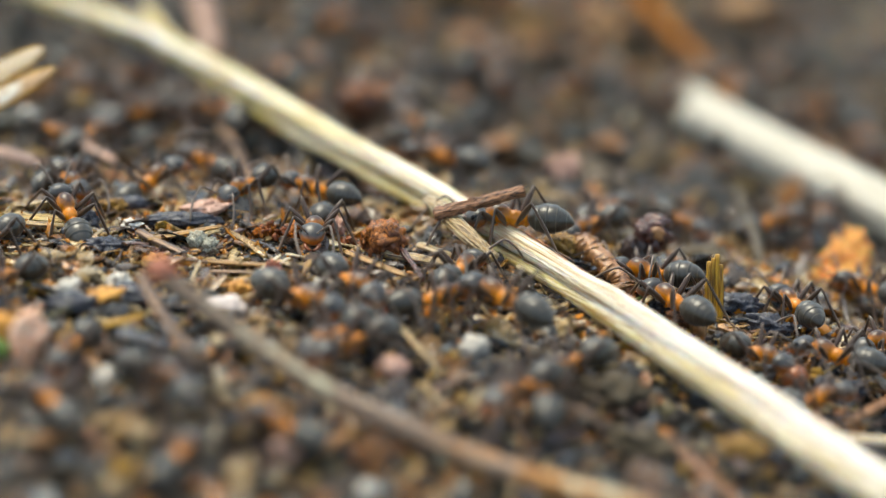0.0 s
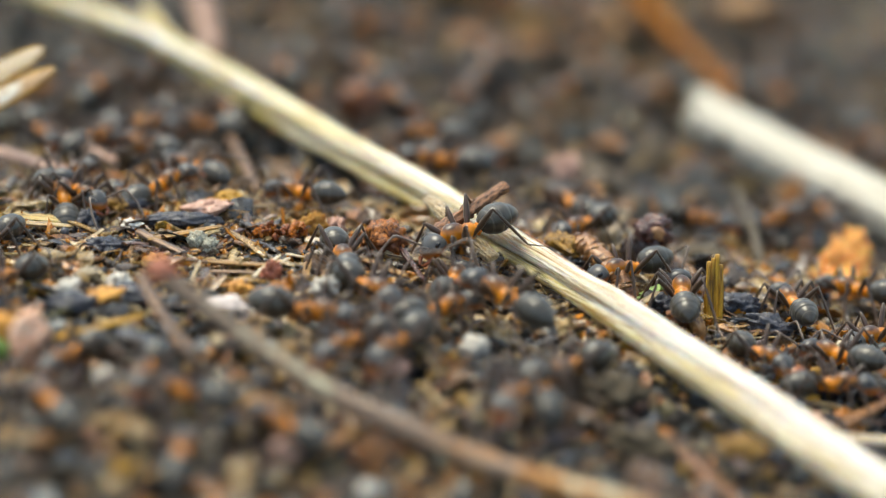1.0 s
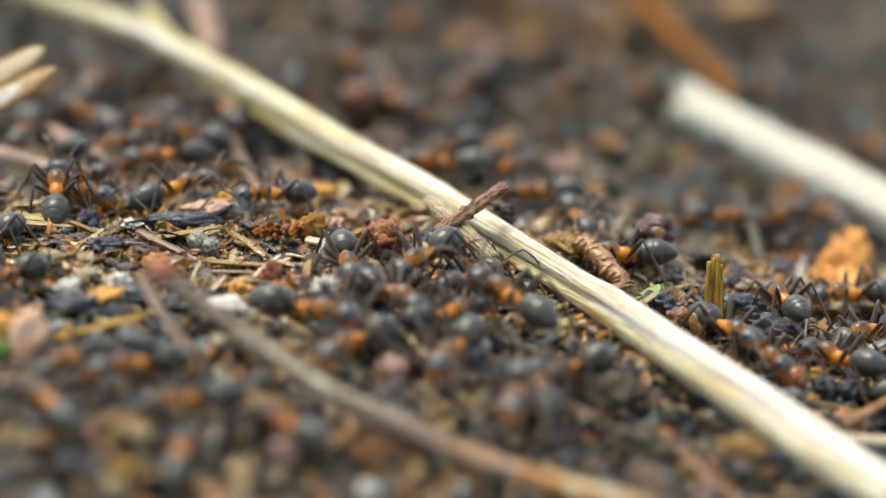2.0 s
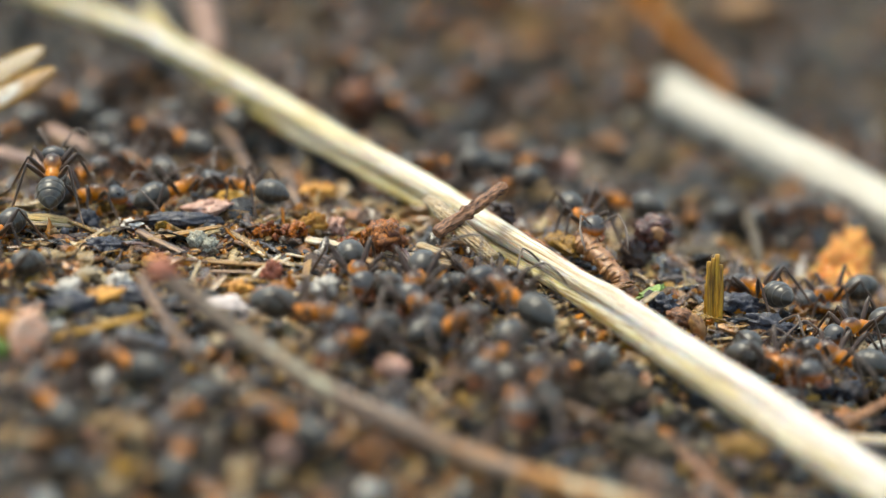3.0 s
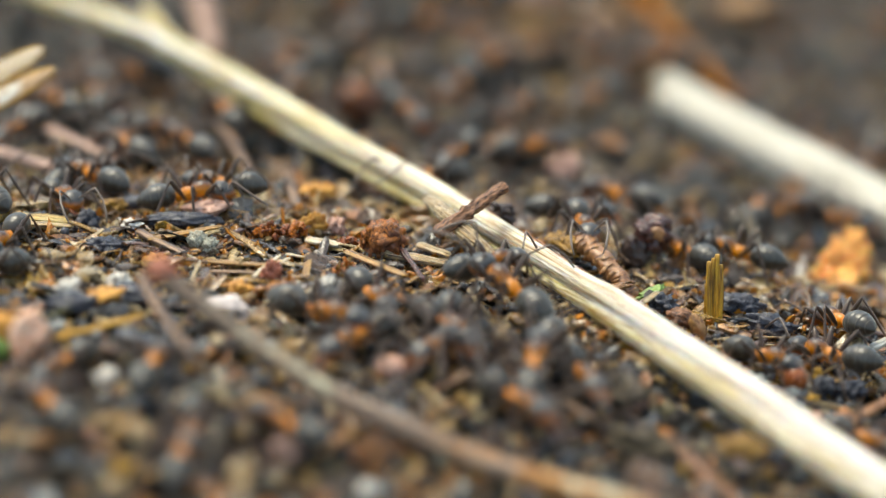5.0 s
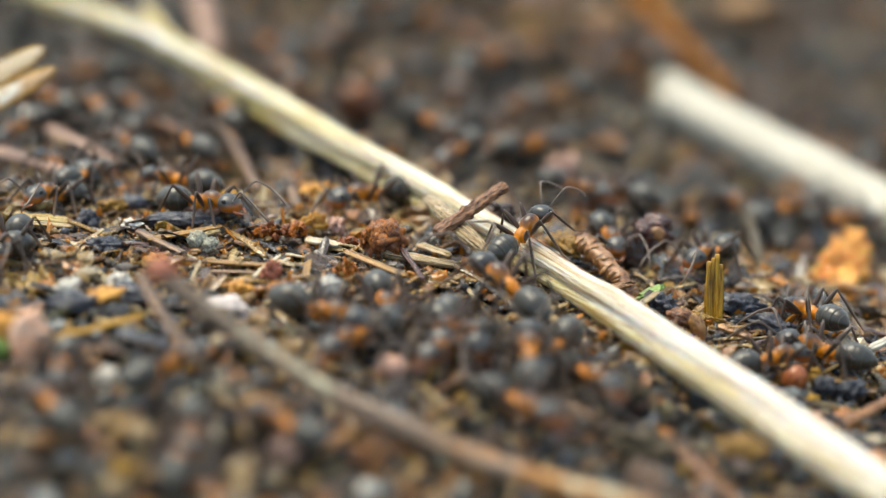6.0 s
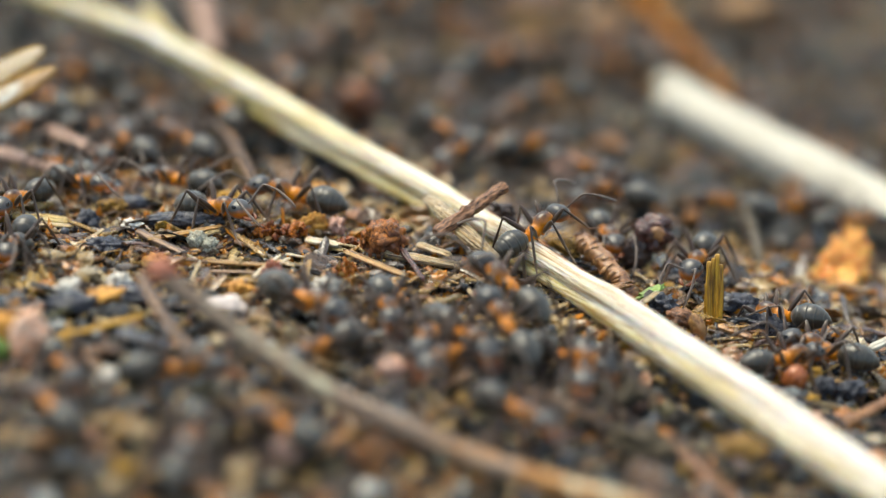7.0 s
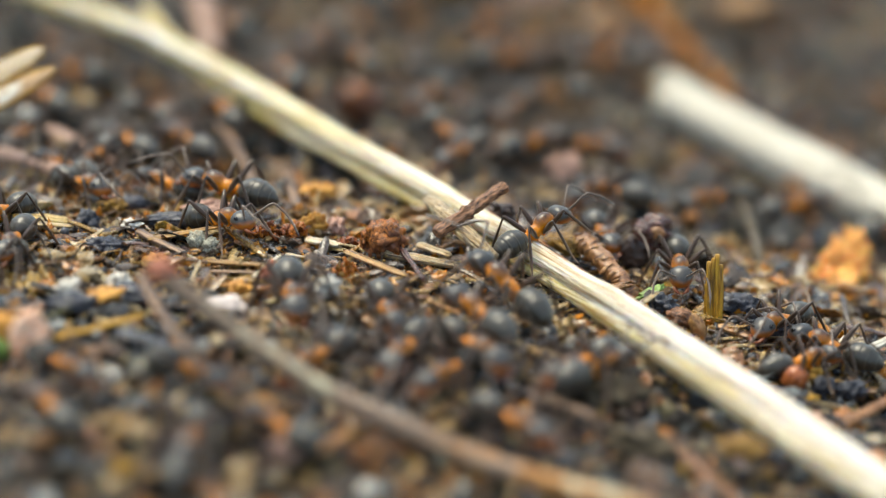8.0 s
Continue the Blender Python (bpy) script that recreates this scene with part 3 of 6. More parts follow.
def far_straw():
    ctrl = [(21.0, 48.8, -5.0), (23.2, 46.2, -5.4), (25.8, 43.2, -5.9), (31.8, 36.4, -7.0), (40.1, 27.0, -8.5), (48.4, 17.6, -9.9)]
    thing, bm = stalk("straw", "thick bleached white straw with a cut end", "straw", ctrl, (2.45, 2.42, 2.38, 2.5, 2.7, 2.9), .95, 7, .06)
    part("stalk", bm, M_STRAW_WHITE, thing)
    # the torn rim: shreds of uneven length round the end
    rnd = random.Random(8)
    for k in range(11):
        a = 2 * math.pi * k / 11 + rnd.uniform(-.2, .2)
        y, z = 2.0 * math.cos(a), 1.9 * math.sin(a)
        long = rnd.uniform(.3, 1.3) + (1.1 if z > .8 else 0)
        bm = bmesh.new()
        tube(bm, [(1.6, y * .95, z * .95), (.3, y, z), (-long * .6, y * 1.04, z * 1.04), (-long, y * rnd.uniform(.95, 1.15), z * rnd.uniform(.95, 1.15))], [.5, .52, .4, .1], 8, .7, up=(0, -z, y))
        part("torn_shred", bm, M_STRAW_WHITE, thing)
    return thing


def near_stem():
    ctrl = [(-20.1, -28.8, 10.0), (-18.2, -29.5, 8.5), (-15.4, -29.8, 6.3), (-11.0, -31.0, 3.5), (-6.6, -31.9, 1.1), (-2.0, -33.6, -0.4), (2.6, -35.7, -1.6), (6.9, -38.5, -1.8), (16.0, -44.9, -1.7)]
    thing, bm = stalk("stem", "weathered grey-brown plant stem with a reddish broken tip", "stem", ctrl, (.6, .74, .75, .76, .8, .84, .84, .82, .85), .9, 5, .08, nodes=((.06, .2), (.3, .12), (.62, .14), (.74, .14)), wobble=.15)
    part("stalk", bm, M_LICHEN, thing)
    bm = bmesh.new()
    lump(bm, (.1, 0, .2), (1.1, .85, .85), .5, 1.6, 3, 4)
    part("tip", bm, M_PINKRED, thing, "reddish broken tip")


def rusty_blade():
    ctrl = [(16.7, 83.1, -2.6), (19.7, 74.0, -3.8), (22.4, 65.0, -4.5), (24.7, 58.3, -5.1), (26.8, 50.5, -5.8)]
    thing, bm = stalk("grass_blade", "rust-orange dead grass blade", "grass blade", ctrl, (1.0, 1.15, 1.0, .75, .5), .35, 3, .12)
    part("blade", bm, M_RUST, thing)


main_straw()
FAR_STRAW = far_straw()
near_stem()
rusty_blade()


def twig():
    bm = bmesh.new()
    pts = curve_through([(-3.4, 0, 0), (-1.8, .06, .03), (-.2, -.06, .05), (1.4, .05, .0), (3.4, -.05, .06)], 60)
    tube(bm, pts, [(.58 + .17 * noise.noise((i * .2, 4, 0)) + (.1 if 24 < i < 29 else 0)) * (.75 if i in (0, 59) else 1) for i in range(60)], 30, .88, .1, 7)
    egg(bm, (.4, .1, .38), (.3, .14, .22), 8, 6)
    # flaking bark: long ridges and small pits
    for v in bm.verts:
        p = Vector((v.co.x * 700, v.co.y * 3200, v.co.z * 3200))
        v.co += Vector((0, .13 * noise.noise(p + Vector((3, 0, 0))), .13 * noise.noise(p + Vector((0, 7, 0))))) * MM
    bm.transform(Matrix.Diagonal((1.09, 1, 1, 1)) @ Matrix.Translation((3.4 * MM, 0, 0)))
    return tagged(part("twig", bm, M_TWIG), "rough brown bark twig lying across the straw", "twig")


TWIG = twig()


# ---- single things lying on the hill ----
def nugget(name, label, category, at, size, mat, turn=(0, 0, 0), rough=.4, freq=1.5, sub=3, seed=1.0, group=""):
    """One uneven crumb, seed, clod or flake; size is its half width, depth and height in mm."""
    bm = bmesh.new()
    lump(bm, (0, 0, 0), size, rough, freq, sub + (rough > .3), seed)
    if rough > .3:
        # broken, crumbly faces
        for v in bm.verts:
            p = v.co * 1900 + Vector((seed, 0, 0))
            v.co += v.co.normalized() * MM * (.16 * abs(noise.noise(p)) + .1 * noise.noise(p * 2.3))
    return tagged(part(name, bm, mat, at=pose(*[v * MM for v in at], *turn)), label, category, group)


def stick(name, label, category, a, b, width, mat, flat=.6, bend=.2, taper=.8, ribs=7, groove=.2, seed=1.0, group=""):
    """A fibre, twig or blade from a to b, a little bent and uneven."""
    m = along(a, b)
    L = (Vector(b) - Vector(a)).length
    bm = bmesh.new()
    n = 14
    pts = [(L * i / (n - 1), bend * L * .1 * math.sin(i / (n - 1) * 3.1 + seed) - bend * L * .1 * math.sin(seed) * (1 - i / (n - 1)), bend * .3 * noise.noise((i * .4, seed, 0))) for i in range(n)]
    rad = [width * .5 * (1 - (1 - taper) * i / (n - 1)) * (1 + .15 * noise.noise((i * .7, seed * 3, 1))) * (.55 if i in (0, n - 1) else 1) for i in range(n)]
    tube(bm, pts, rad, 28, flat, groove, ribs)
    return tagged(part(name, bm, mat, at=m), label, category, group)


def bud(name, label, at, size, mat, scales=26, seed=0, turn=(0, 0, 0), core=None, fine=2.0):
    """A resinous bud: a core wrapped in small overlapping scales."""
    rnd = random.Random(seed)
    thing = tagged(new(name), label, "bud")
    thing.matrix_basis = pose(*[v * MM for v in at], *turn)
    bm = bmesh.new()
    lump(bm, (0, 0, 0), [s * .95 for s in size], .4, fine, 4 if fine < 2.5 else 5, seed + .3)
    part("core", bm, core or mat, thing)
    shapes = []
    for k in range(3):
        bm = bmesh.new()
        lump(bm, (0, 0, 0), (.8, .55, .15), .8, 1.9, 2, k + seed * 2.0)
        shapes.append(mesh_of(bm, "scale", mat))
    for i in range(scales):
        z = 1 - 2 * (i + .5) / scales
        a = i * 2.4
        d = Vector((math.sqrt(1 - z * z) * math.cos(a), math.sqrt(1 - z * z) * math.sin(a), z))
        at_ = Vector([d[j] * size[j] * rnd.uniform(.82, .98) for j in range(3)]) * MM
        k = rnd.uniform(.7, 1.25) * size[0] / 2
        m = Matrix.Translation(at_) @ (d + Vector((rnd.gauss(0, .4), rnd.gauss(0, .4), rnd.gauss(0, .4)))).to_track_quat("Z", "Y").to_matrix().to_4x4() @ Matrix.Diagonal((k, k, k, 1))
        part("scale", shapes[i % 3], mat, thing, at=m)
    return thing


def ribbed_husk():
    """A curled dry bud of overlapping crosswise scales, with a papery bract at its mouth."""
    ctrl = [(10.6, 1.4, 0.4), (11.7, -0.4, 0.2), (13.1, -2.7, -0.5), (14.2, -4.0, -1.3), (15.1, -4.6, -2.4)]
    thing = tagged(new("husk"), "curled orange-brown ribbed husk beside the straw", "husk")
    m = along(ctrl[0], ctrl[-1])
    thing.matrix_basis = m
    inv = m.inverted()
    n = 40
    pts = curve_through([inv @ (Vector(p) * MM) / MM for p in ctrl], n)
    bm = bmesh.new()
    tube(bm, pts, [(1.0 - .4 * i / n) * min(1, .5 + i / 8) for i in range(n)], 20, .85, .05, 6)
    for v in bm.verts:
        v.co += Vector((.3 * noise.noise(v.co * 700), .25 * noise.noise(v.co * 900 + Vector((5, 0, 0))), .25 * noise.noise(v.co * 900))) * MM
    part("shell", bm, M_HUSK_RIB, thing)
    rnd = random.Random(17)
    shapes = []
    for k in range(4):
        bm = bmesh.new()
        lump(bm, (0, 0, 0), (.26, .78, .62), .5, 1.7, 2, 4.4 + k * 2.1)
        shapes.append(mesh_of(bm, "scale", M_HUSK_RIB))
    for i in range(30):
        u = .04 + .92 * i / 29
        p = pts[int(u * (n - 1))]
        d = (pts[min(n - 1, int(u * (n - 1)) + 2)] - pts[max(0, int(u * (n - 1)) - 2)]).normalized()
        side = (i % 3 - 1) * .42 * (1 - .4 * u)
        k = (1.12 - .42 * u) * rnd.uniform(.85, 1.1)
        turn = d.to_track_quat("X", "Z").to_matrix().to_4x4()
        at = Matrix.Translation((p + Vector((0, side, .22 * (1 - .4 * u) - abs(side) * .3))) * MM) @ turn @ pose(0, 0, 0, rnd.uniform(-30, 30) - side * 60, rnd.uniform(15, 40), rnd.uniform(-14, 14)) @ Matrix.Diagonal((k, k, k, 1))
        part("scale", shapes[i % 4], M_HUSK_RIB, thing, at=at)
    bm = bmesh.new()
    lump(bm, inv @ (Vector((9.6, 0.3, 0.3)) * MM) / MM, (1.5, .75, .5), .9, 1.3, 4, 2.2)
    part("bract", bm, M_BRACT, thing, "ochre papery bract")


def leaf_husk():
    """A crumpled orange bud scale that stands on edge: thin flaps folded over one another, leaning back and higher on one side."""
    thing = tagged(new("bud_scale"), "bright orange papery bud scale standing upright", "bud scale")
    thing.matrix_basis = Matrix.Translation(Vector((32.6, 6.2, -7.9)) * MM)
    rnd = random.Random(4)
    flaps = [(1.4, 8.1, 1.4, 1.27, 1.6), (2.1, 9.9, 1.8, 0.61, 0.76), (0.1, 5.4, 1.4, 1.55, 1.4), (0.6, 8.0, 1.5, 1.1, 1.15), (1.6, 9.0, 1.7, 0.5, 0.95), (1.5, 5.2, 0.9, 0.79, 1.21), (-1.5, 3.2, 1.3, 1.11, 0.83), (-0.1, 1.2, 0.7, 0.92, 0.65), (-0.8, 2.0, 1.0, 0.83, 0.65)]
    for i, (x, y, z, w, h) in enumerate(flaps):
        bm = bmesh.new()
        lump(bm, (0, 0, 0), (w * 1.15, .55, h * 1.2), .75, 1.9, 4, i * 2.7)
        flap = part("flap", bm, M_SCALE_TIP if i == 1 else M_SCALE, thing, "redder tip" if i == 1 else "")
        flap.matrix_basis = pose(x * MM, y * MM, z * MM, -24 + rnd.uniform(-12, 12), rnd.uniform(-12, 12), rnd.uniform(-35, 35))
    bm = bmesh.new()
    tube(bm, curve_through([(-.4, -.6, -1.2), (-.1, .8, .2), (.2, 3.4, 1.2), (.9, 6.4, 1.4), (1.9, 9.6, 1.7)], 30), [.6 + .9 * math.sin(i * .095) + .3 * noise.noise((i * .5, 0, 0)) for i in range(30)], 24, .35, .25, 5)
    part("back_plate", bm, M_SCALE, thing)


bud("bud", "reddish-brown resinous conifer bud on the litter", (-4.6, -3.0, 1.9), (1.75, 1.5, 1.65), M_CONE, 9, 1, fine=2.3)
wet = bud("bud", "wet mauve-brown crumpled bud beyond the straw", (16.8, 3.5, -0.0), (1.55, 1.4, 1.5), M_CONE_WET, 30, 2)
resin = bmesh.new()
lump(resin, (.3, -1.1, .35), (.7, .32, .62), .6, 1.7, 3, 3)
part("resin_drop", resin, M_HUSK_RIB, wet, "amber drop of resin")
bud("bud", "dark brown crumbly bud beyond the straw", (15.4, 3.1, -1.8), (1.25, 1.2, 1.75), M_CONE_DARK, 22, 5)
bud("bud", "round reddish bud with an open tip", (-7.5, 34.5, -0.1), (1.9, 1.8, 1.9), M_CONE, 28, 3, core=M_CONE_WET)
ribbed_husk()
leaf_husk()


def cluster(name, label, category, at, size, count, mats, seed, flat=.2):
    """A heap of wet granules stuck together; size is its half width, depth and height in mm."""
    rnd = random.Random(seed)
    thing = tagged(new(name), label, category)
    thing.matrix_basis = Matrix.Translation(Vector(at) * MM)
    shapes = []
    for k in range(4):
        bm = bmesh.new()
        lump(bm, (0, 0, 0), (.36, .28, .28 - .2 * flat), 1.1, 2.2, 2, seed + k * 1.9)
        for f in bm.faces:
            f.smooth = k % 2 == 0
        shapes.append(mesh_of(bm, "granule", mats[k % 2]))
    for i in range(count):
        d = Vector((rnd.gauss(0, 1), rnd.gauss(0, 1), rnd.gauss(0, 1))).normalized() * rnd.uniform(.3, 1)
        k = rnd.uniform(.35, 1.25)
        spot = Matrix.Translation(Vector([d[j] * size[j] for j in range(3)]) * MM)
        part("granule", shapes[i % 4], None, thing, at=spot @ Euler((rnd.uniform(0, 6), rnd.uniform(0, 6), rnd.uniform(0, 6))).to_matrix().to_4x4() @ Matrix.Diagonal((k, k, k, 1)))


def blade_tip(label, a, b, half, mat, seed):
    """The end of a dry folded grass blade with a thickened rim."""
    thing = tagged(new("dead_grass"), label, "blade")
    thing.matrix_basis = along(a, b, -42)
    L = (Vector(b) - Vector(a)).length
    n = 26
    wide = [half * (1 - .25 * (1 - u)) * max(.0, 1 - max(0, (u - .45) / .55) ** 2.2) ** .6 for u in (i / (n - 1) for i in range(n))]
    bm = bmesh.new()
    rows = []
    for i, w in enumerate(wide):
        x = L * i / (n - 1)
        w = max(w, .03)
        ring = [(x, -.12 - .16 * (1 - abs(v)) + .1 * noise.noise((x * .6, v, seed)), v * w) for v in (-1, -.6, -.2, .2, .6, 1)]
        ring += [(x, .1 - .1 * (1 - abs(v)), v * w) for v in (.6, 0, -.6)]
        rows.append([bm.verts.new(Vector(p) * MM) for p in ring])
    for p, q in zip(rows, rows[1:]):
        for k in range(9):
            bm.faces.new((p[k], p[(k + 1) % 9], q[(k + 1) % 9], q[k])).smooth = True
    bm.faces.new(rows[0][::-1])
    bm.faces.new(rows[-1])
    part("blade", bm, mat, thing)
    for s in (1, -1):
        bm = bmesh.new()
        tube(bm, [(L * i / (n - 1), -.08, s * w) for i, w in enumerate(wide)], [.13] * (n - 1) + [.06], 8)
        part("rim", bm, M_YELLOW, thing, "ochre rim")


def ochre_chip():
    """An upright splinter of split yellow stalk."""
    thing = tagged(new("wood_chip"), "upright ochre-yellow wood splinter with a ragged top", "wood chip")
    a, b = Vector((21.1, -5.9, -4.3)), Vector((21.1, -4.8, 1.5))
    thing.matrix_basis = along(a, b)
    L = (b - a).length
    for k, (off, wide, top) in enumerate(((-.52, .3, .86), (-.2, .3, 1.0), (.12, .24, .95), (.42, .33, .9), (.66, .14, .6))):
        bm = bmesh.new()
        tube(bm, [(L * top * u, off + .04 * math.sin(u * 9 + k), .05 * math.sin(k * 2 + u * 5)) for u in (0, .2, .4, .6, .8, .93, 1)], [wide, wide, wide * .95, wide, wide * .95, wide * .95, wide * .8], 4, .9, phase=math.pi / 4)
        part("strip", bm, M_YELLOW, thing)


ochre_chip()
nugget("grain", "grey-green lichen-crusted double grain", "grain", (-19.0, -4.2, 2.4), (0.78, 0.72, 0.72), M_GREYGREEN, (0, 0, 0), 0.35, 2.75, 3, 0.5)
nugget("grain", "grey-green lichen-crusted grain in the dark litter", "grain", (-18.0, -4.9, 2.2), (0.66, 0.6, 0.62), M_GREYGREEN, (0, 0, 20), 0.35, 2.75, 3, 1.8)
nugget("grain", "crumpled white crumb among the litter", "crumb", (-9.0, -12.4, 1.8), (0.95, 0.6, 0.7), M_WHITE, (0, 0, 10), 0.8, 2.64, 3, 3.1)
nugget("grain", "pale crumb on the hill", "crumb", (2.4, -18.4, -0.4), (0.9, 0.8, 0.8), M_WHITE, (0, 0, 0), 0.7, 2.2, 3, 4.4)
nugget("pebble", "pale pinkish pebble lying in the litter", "pebble", (-16.2, -15.2, 1.4), (1.55, 1.0, 0.75), M_ROSE, (0, 10, -15), 0.35, 1.54, 3, 5.7)
nugget("crumb", "pale crumb on the hill", "crumb", (-28.2, -14.3, 2.5), (0.75, 0.6, 0.7), M_WHITE, (0, 0, 0), 0.8, 2.2, 3, 7.0)
nugget("crumb", "pale crumb on the hill", "crumb", (-24.5, -12.2, 2.2), (0.7, 0.6, 0.65), M_WHITE, (0, 0, 40), 0.8, 2.2, 3, 8.3)
nugget("clod", "piece of black charcoal lying on the litter", "charcoal", (-20.4, -0.1, 2.5), (2.75, 0.7, 0.6), M_CHAR, (0, 2, 0), 0.35, 2.75, 3, 9.6)
nugget("flake", "pink flake behind the charcoal", "flake", (-18.7, 1.8, 2.8), (1.6, 1.0, 0.5), M_PINK, (10, -10, 0), 0.56, 1.65, 3, 10.9)
nugget("clod", "black shiny clod in the dark litter", "clod", (-26.2, -5.0, 2.3), (1.5, 0.8, 0.5), M_CHAR, (0, 5, 10), 0.7, 2.2, 3, 12.2)
nugget("clod", "black shiny clod in the dark litter", "clod", (-28.0, 0.0, 2.3), (0.8, 0.7, 0.9), M_CHAR, (0, 0, 0), 0.7, 2.2, 3, 13.5)
nugget("clod", "dark crumbly bud scrap beyond the straw", "clod", (4.8, 3.4, 1.8), (0.95, 0.7, 0.6), M_CONE_DARK, (0, 25, 0), 0.8, 2.2, 3, 81.1)
nugget("clod", "second piece of black charcoal behind the first", "charcoal", (-24.8, 4.1, 2.3), (1.5, 0.6, 0.55), M_CHAR, (0, 0, 4), 0.3, 2.4, 3, 82.4)
nugget("leaf_scrap", "small amber leaf scrap standing in the litter", "leaf scrap", (-10.2, 0.6, 1.6), (0.95, 0.3, 0.95), M_HUSK, (0, 0, 10), 0.8, 1.65, 3, 14.8)
cluster("crumb", "rust-red crumbled bark of wet granules", "bark crumb", (-13.6, -1.9, 2.2), (1.15, .7, .55), 34, (M_RUBY, M_AMBER), 16)
cluster("crumb", "rust-red crumbled bark of wet granules", "bark crumb", (-11.6, -1.0, 1.9), (1.0, .7, .6), 30, (M_RUBY, M_AMBER), 17)
cluster("crumb", "rust-red crumbled bark of wet granules", "bark crumb", (-7.3, -1.9, 1.2), (1.0, .6, .45), 22, (M_RUBY, M_CONE), 18)
nugget("crumb", "tan crumb on the hill", "crumb", (-8.4, 0.8, 1.5), (0.55, 0.5, 0.75), M_PINK, (0, 0, 0), 0.7, 2.2, 3, 20.0)
cluster("crumb", "amber papery husk broken into flakes", "husk", (-7.5, -7.7, 1.3), (1.0, .6, .8), 26, (M_AMBER, M_BRACT), 21, .8)
cluster("crumb", "amber papery husk broken into flakes", "husk", (-6.1, -8.7, 1.0), (.8, .5, .5), 18, (M_AMBER, M_BRACT), 22, .8)
nugget("seed", "red-brown glossy seed beside the straw", "seed", (26.6, -15.3, -4.5), (1.0, 0.9, 1.15), M_SEED, (0, 0, 20), 0.168, 1.1, 3, 23.9)
nugget("clod", "black clod beside a green scrap", "clod", (16.9, -5.9, -2.3), (1.0, 0.9, 0.8), M_CHAR, (0, 0, 0), 0.8, 2.86, 3, 25.2)
nugget("leaf_scrap", "bright green leaf scrap", "leaf scrap", (16.1, -4.6, -1.8), (1.2, 0.5, 0.22), M_GREEN, (0, -18, 20), 0.56, 1.65, 3, 26.5)
nugget("seed", "brown seed husk half hidden by the straw", "seed", (19.7, -8.7, -3.1), (0.55, 0.6, 1.35), M_HUSK_RIB, (0, -20, 0), 0.28, 1.1, 3, 27.8)
nugget("flake", "rosy flake against the straw", "flake", (18.4, -7.6, -2.8), (1.1, 0.8, 0.7), M_TWIG, (0, 20, 0), 0.42, 1.65, 3, 29.1)
nugget("clod", "black clod in the litter", "clod", (31.0, -14.3, -5.8), (1.1, 0.8, 0.6), M_CHAR, (0, 0, 0), 0.8, 2.86, 3, 30.4)
nugget("clod", "black clod in the litter", "clod", (29.0, -14.4, -5.5), (0.8, 0.6, 0.6), M_CHAR, (0, 0, 0), 0.8, 2.86, 3, 31.7)
nugget("clod", "dark blue-black chip in the dark litter", "clod", (23.3, -3.4, -3.4), (1.5, 1.0, 0.8), M_CHAR, (0, 0, 0), 0.56, 2.2, 3, 33.0)
nugget("clod", "dark blue-black chip in the dark litter", "clod", (25.6, -5.8, -4.2), (1.8, 0.9, 0.8), M_CHAR, (0, 12, 0), 0.56, 2.2, 3, 34.3)
nugget("clod", "dark pointed chip in the dark litter", "clod", (25.9, -18.2, -5.2), (1.6, 0.6, 0.4), M_CHAR, (0, 3, 5), 0.42, 1.65, 3, 35.6)
nugget("flake", "pink flake in the litter", "flake", (28.3, -20.1, -5.7), (1.3, 0.8, 0.4), M_PINK, (0, 0, 0), 0.56, 1.98, 3, 36.9)
nugget("flake", "yellow shard in the litter", "flake", (28.3, -13.3, -5.2), (0.5, 0.3, 0.7), M_YELLOW, (0, 30, 0), 0.56, 1.32, 3, 38.2)
nugget("flake", "amber resin flake in the dark litter", "flake", (27.3, -16.7, -5.4), (0.9, 0.6, 0.3), M_YELLOW, (0, 0, 0), 0.56, 1.65, 3, 39.5)
nugget("flake", "large salmon-pink bark flake", "flake", (-30.2, -23.9, 2.6), (1.3, 0.8, 2.1), M_SALMON, (-20, 8, 10), 0.56, 1.32, 3, 40.8)
nugget("flake", "orange bark flake in the dark litter", "flake", (-32.3, -21.4, 2.2), (1.2, 1, 1.2), M_HUSK, (0, 0, 0), 0.56, 1.54, 3, 42.1)
nugget("leaf_scrap", "green leaf scrap in the dark litter", "leaf scrap", (-32.3, -23.9, 1.8), (0.6, 0.5, 0.7), M_GREEN, (0, 0, 0), 0.42, 1.54, 3, 43.4)
nugget("pebble", "pink rounded pebble in the dark litter", "pebble", (-3.7, -22.7, -0.3), (1.15, 1.0, 1.0), M_PINK, (0, 0, 0), 0.28, 1.32, 3, 44.7)
nugget("flake", "pale yellowish flake among damp crumbs", "flake", (-22.5, -42.1, -0.6), (1.0, 0.7, 0.5), M_STRAW_OLD, (0, 25, -20), 0.42, 1.43, 3, 46.0)
nugget("flake", "pale yellow flake in the dark litter", "flake", (-14.3, -38.4, -1.1), (0.95, 0.7, 0.5), M_STRAW_OLD, (0, -20, 0), 0.49, 1.54, 3, 47.3)
nugget("flake", "pale yellow flake in the dark litter", "flake", (-29.2, -36.0, 0.1), (0.8, 0.7, 0.45), M_STRAW_OLD, (0, 0, 0), 0.49, 1.54, 3, 48.6)
nugget("flake", "pale yellow flake in the dark litter", "flake", (-21.1, -34.9, -0.2), (0.9, 0.7, 1.0), M_STRAW_OLD, (0, -30, 0), 0.49, 1.54, 3, 49.9)
nugget("flake", "pale flake in the dark litter", "flake", (-5.2, -40.5, -1.7), (0.65, 0.6, 0.5), M_WHITE, (0, 0, 0), 0.49, 1.54, 3, 51.2)
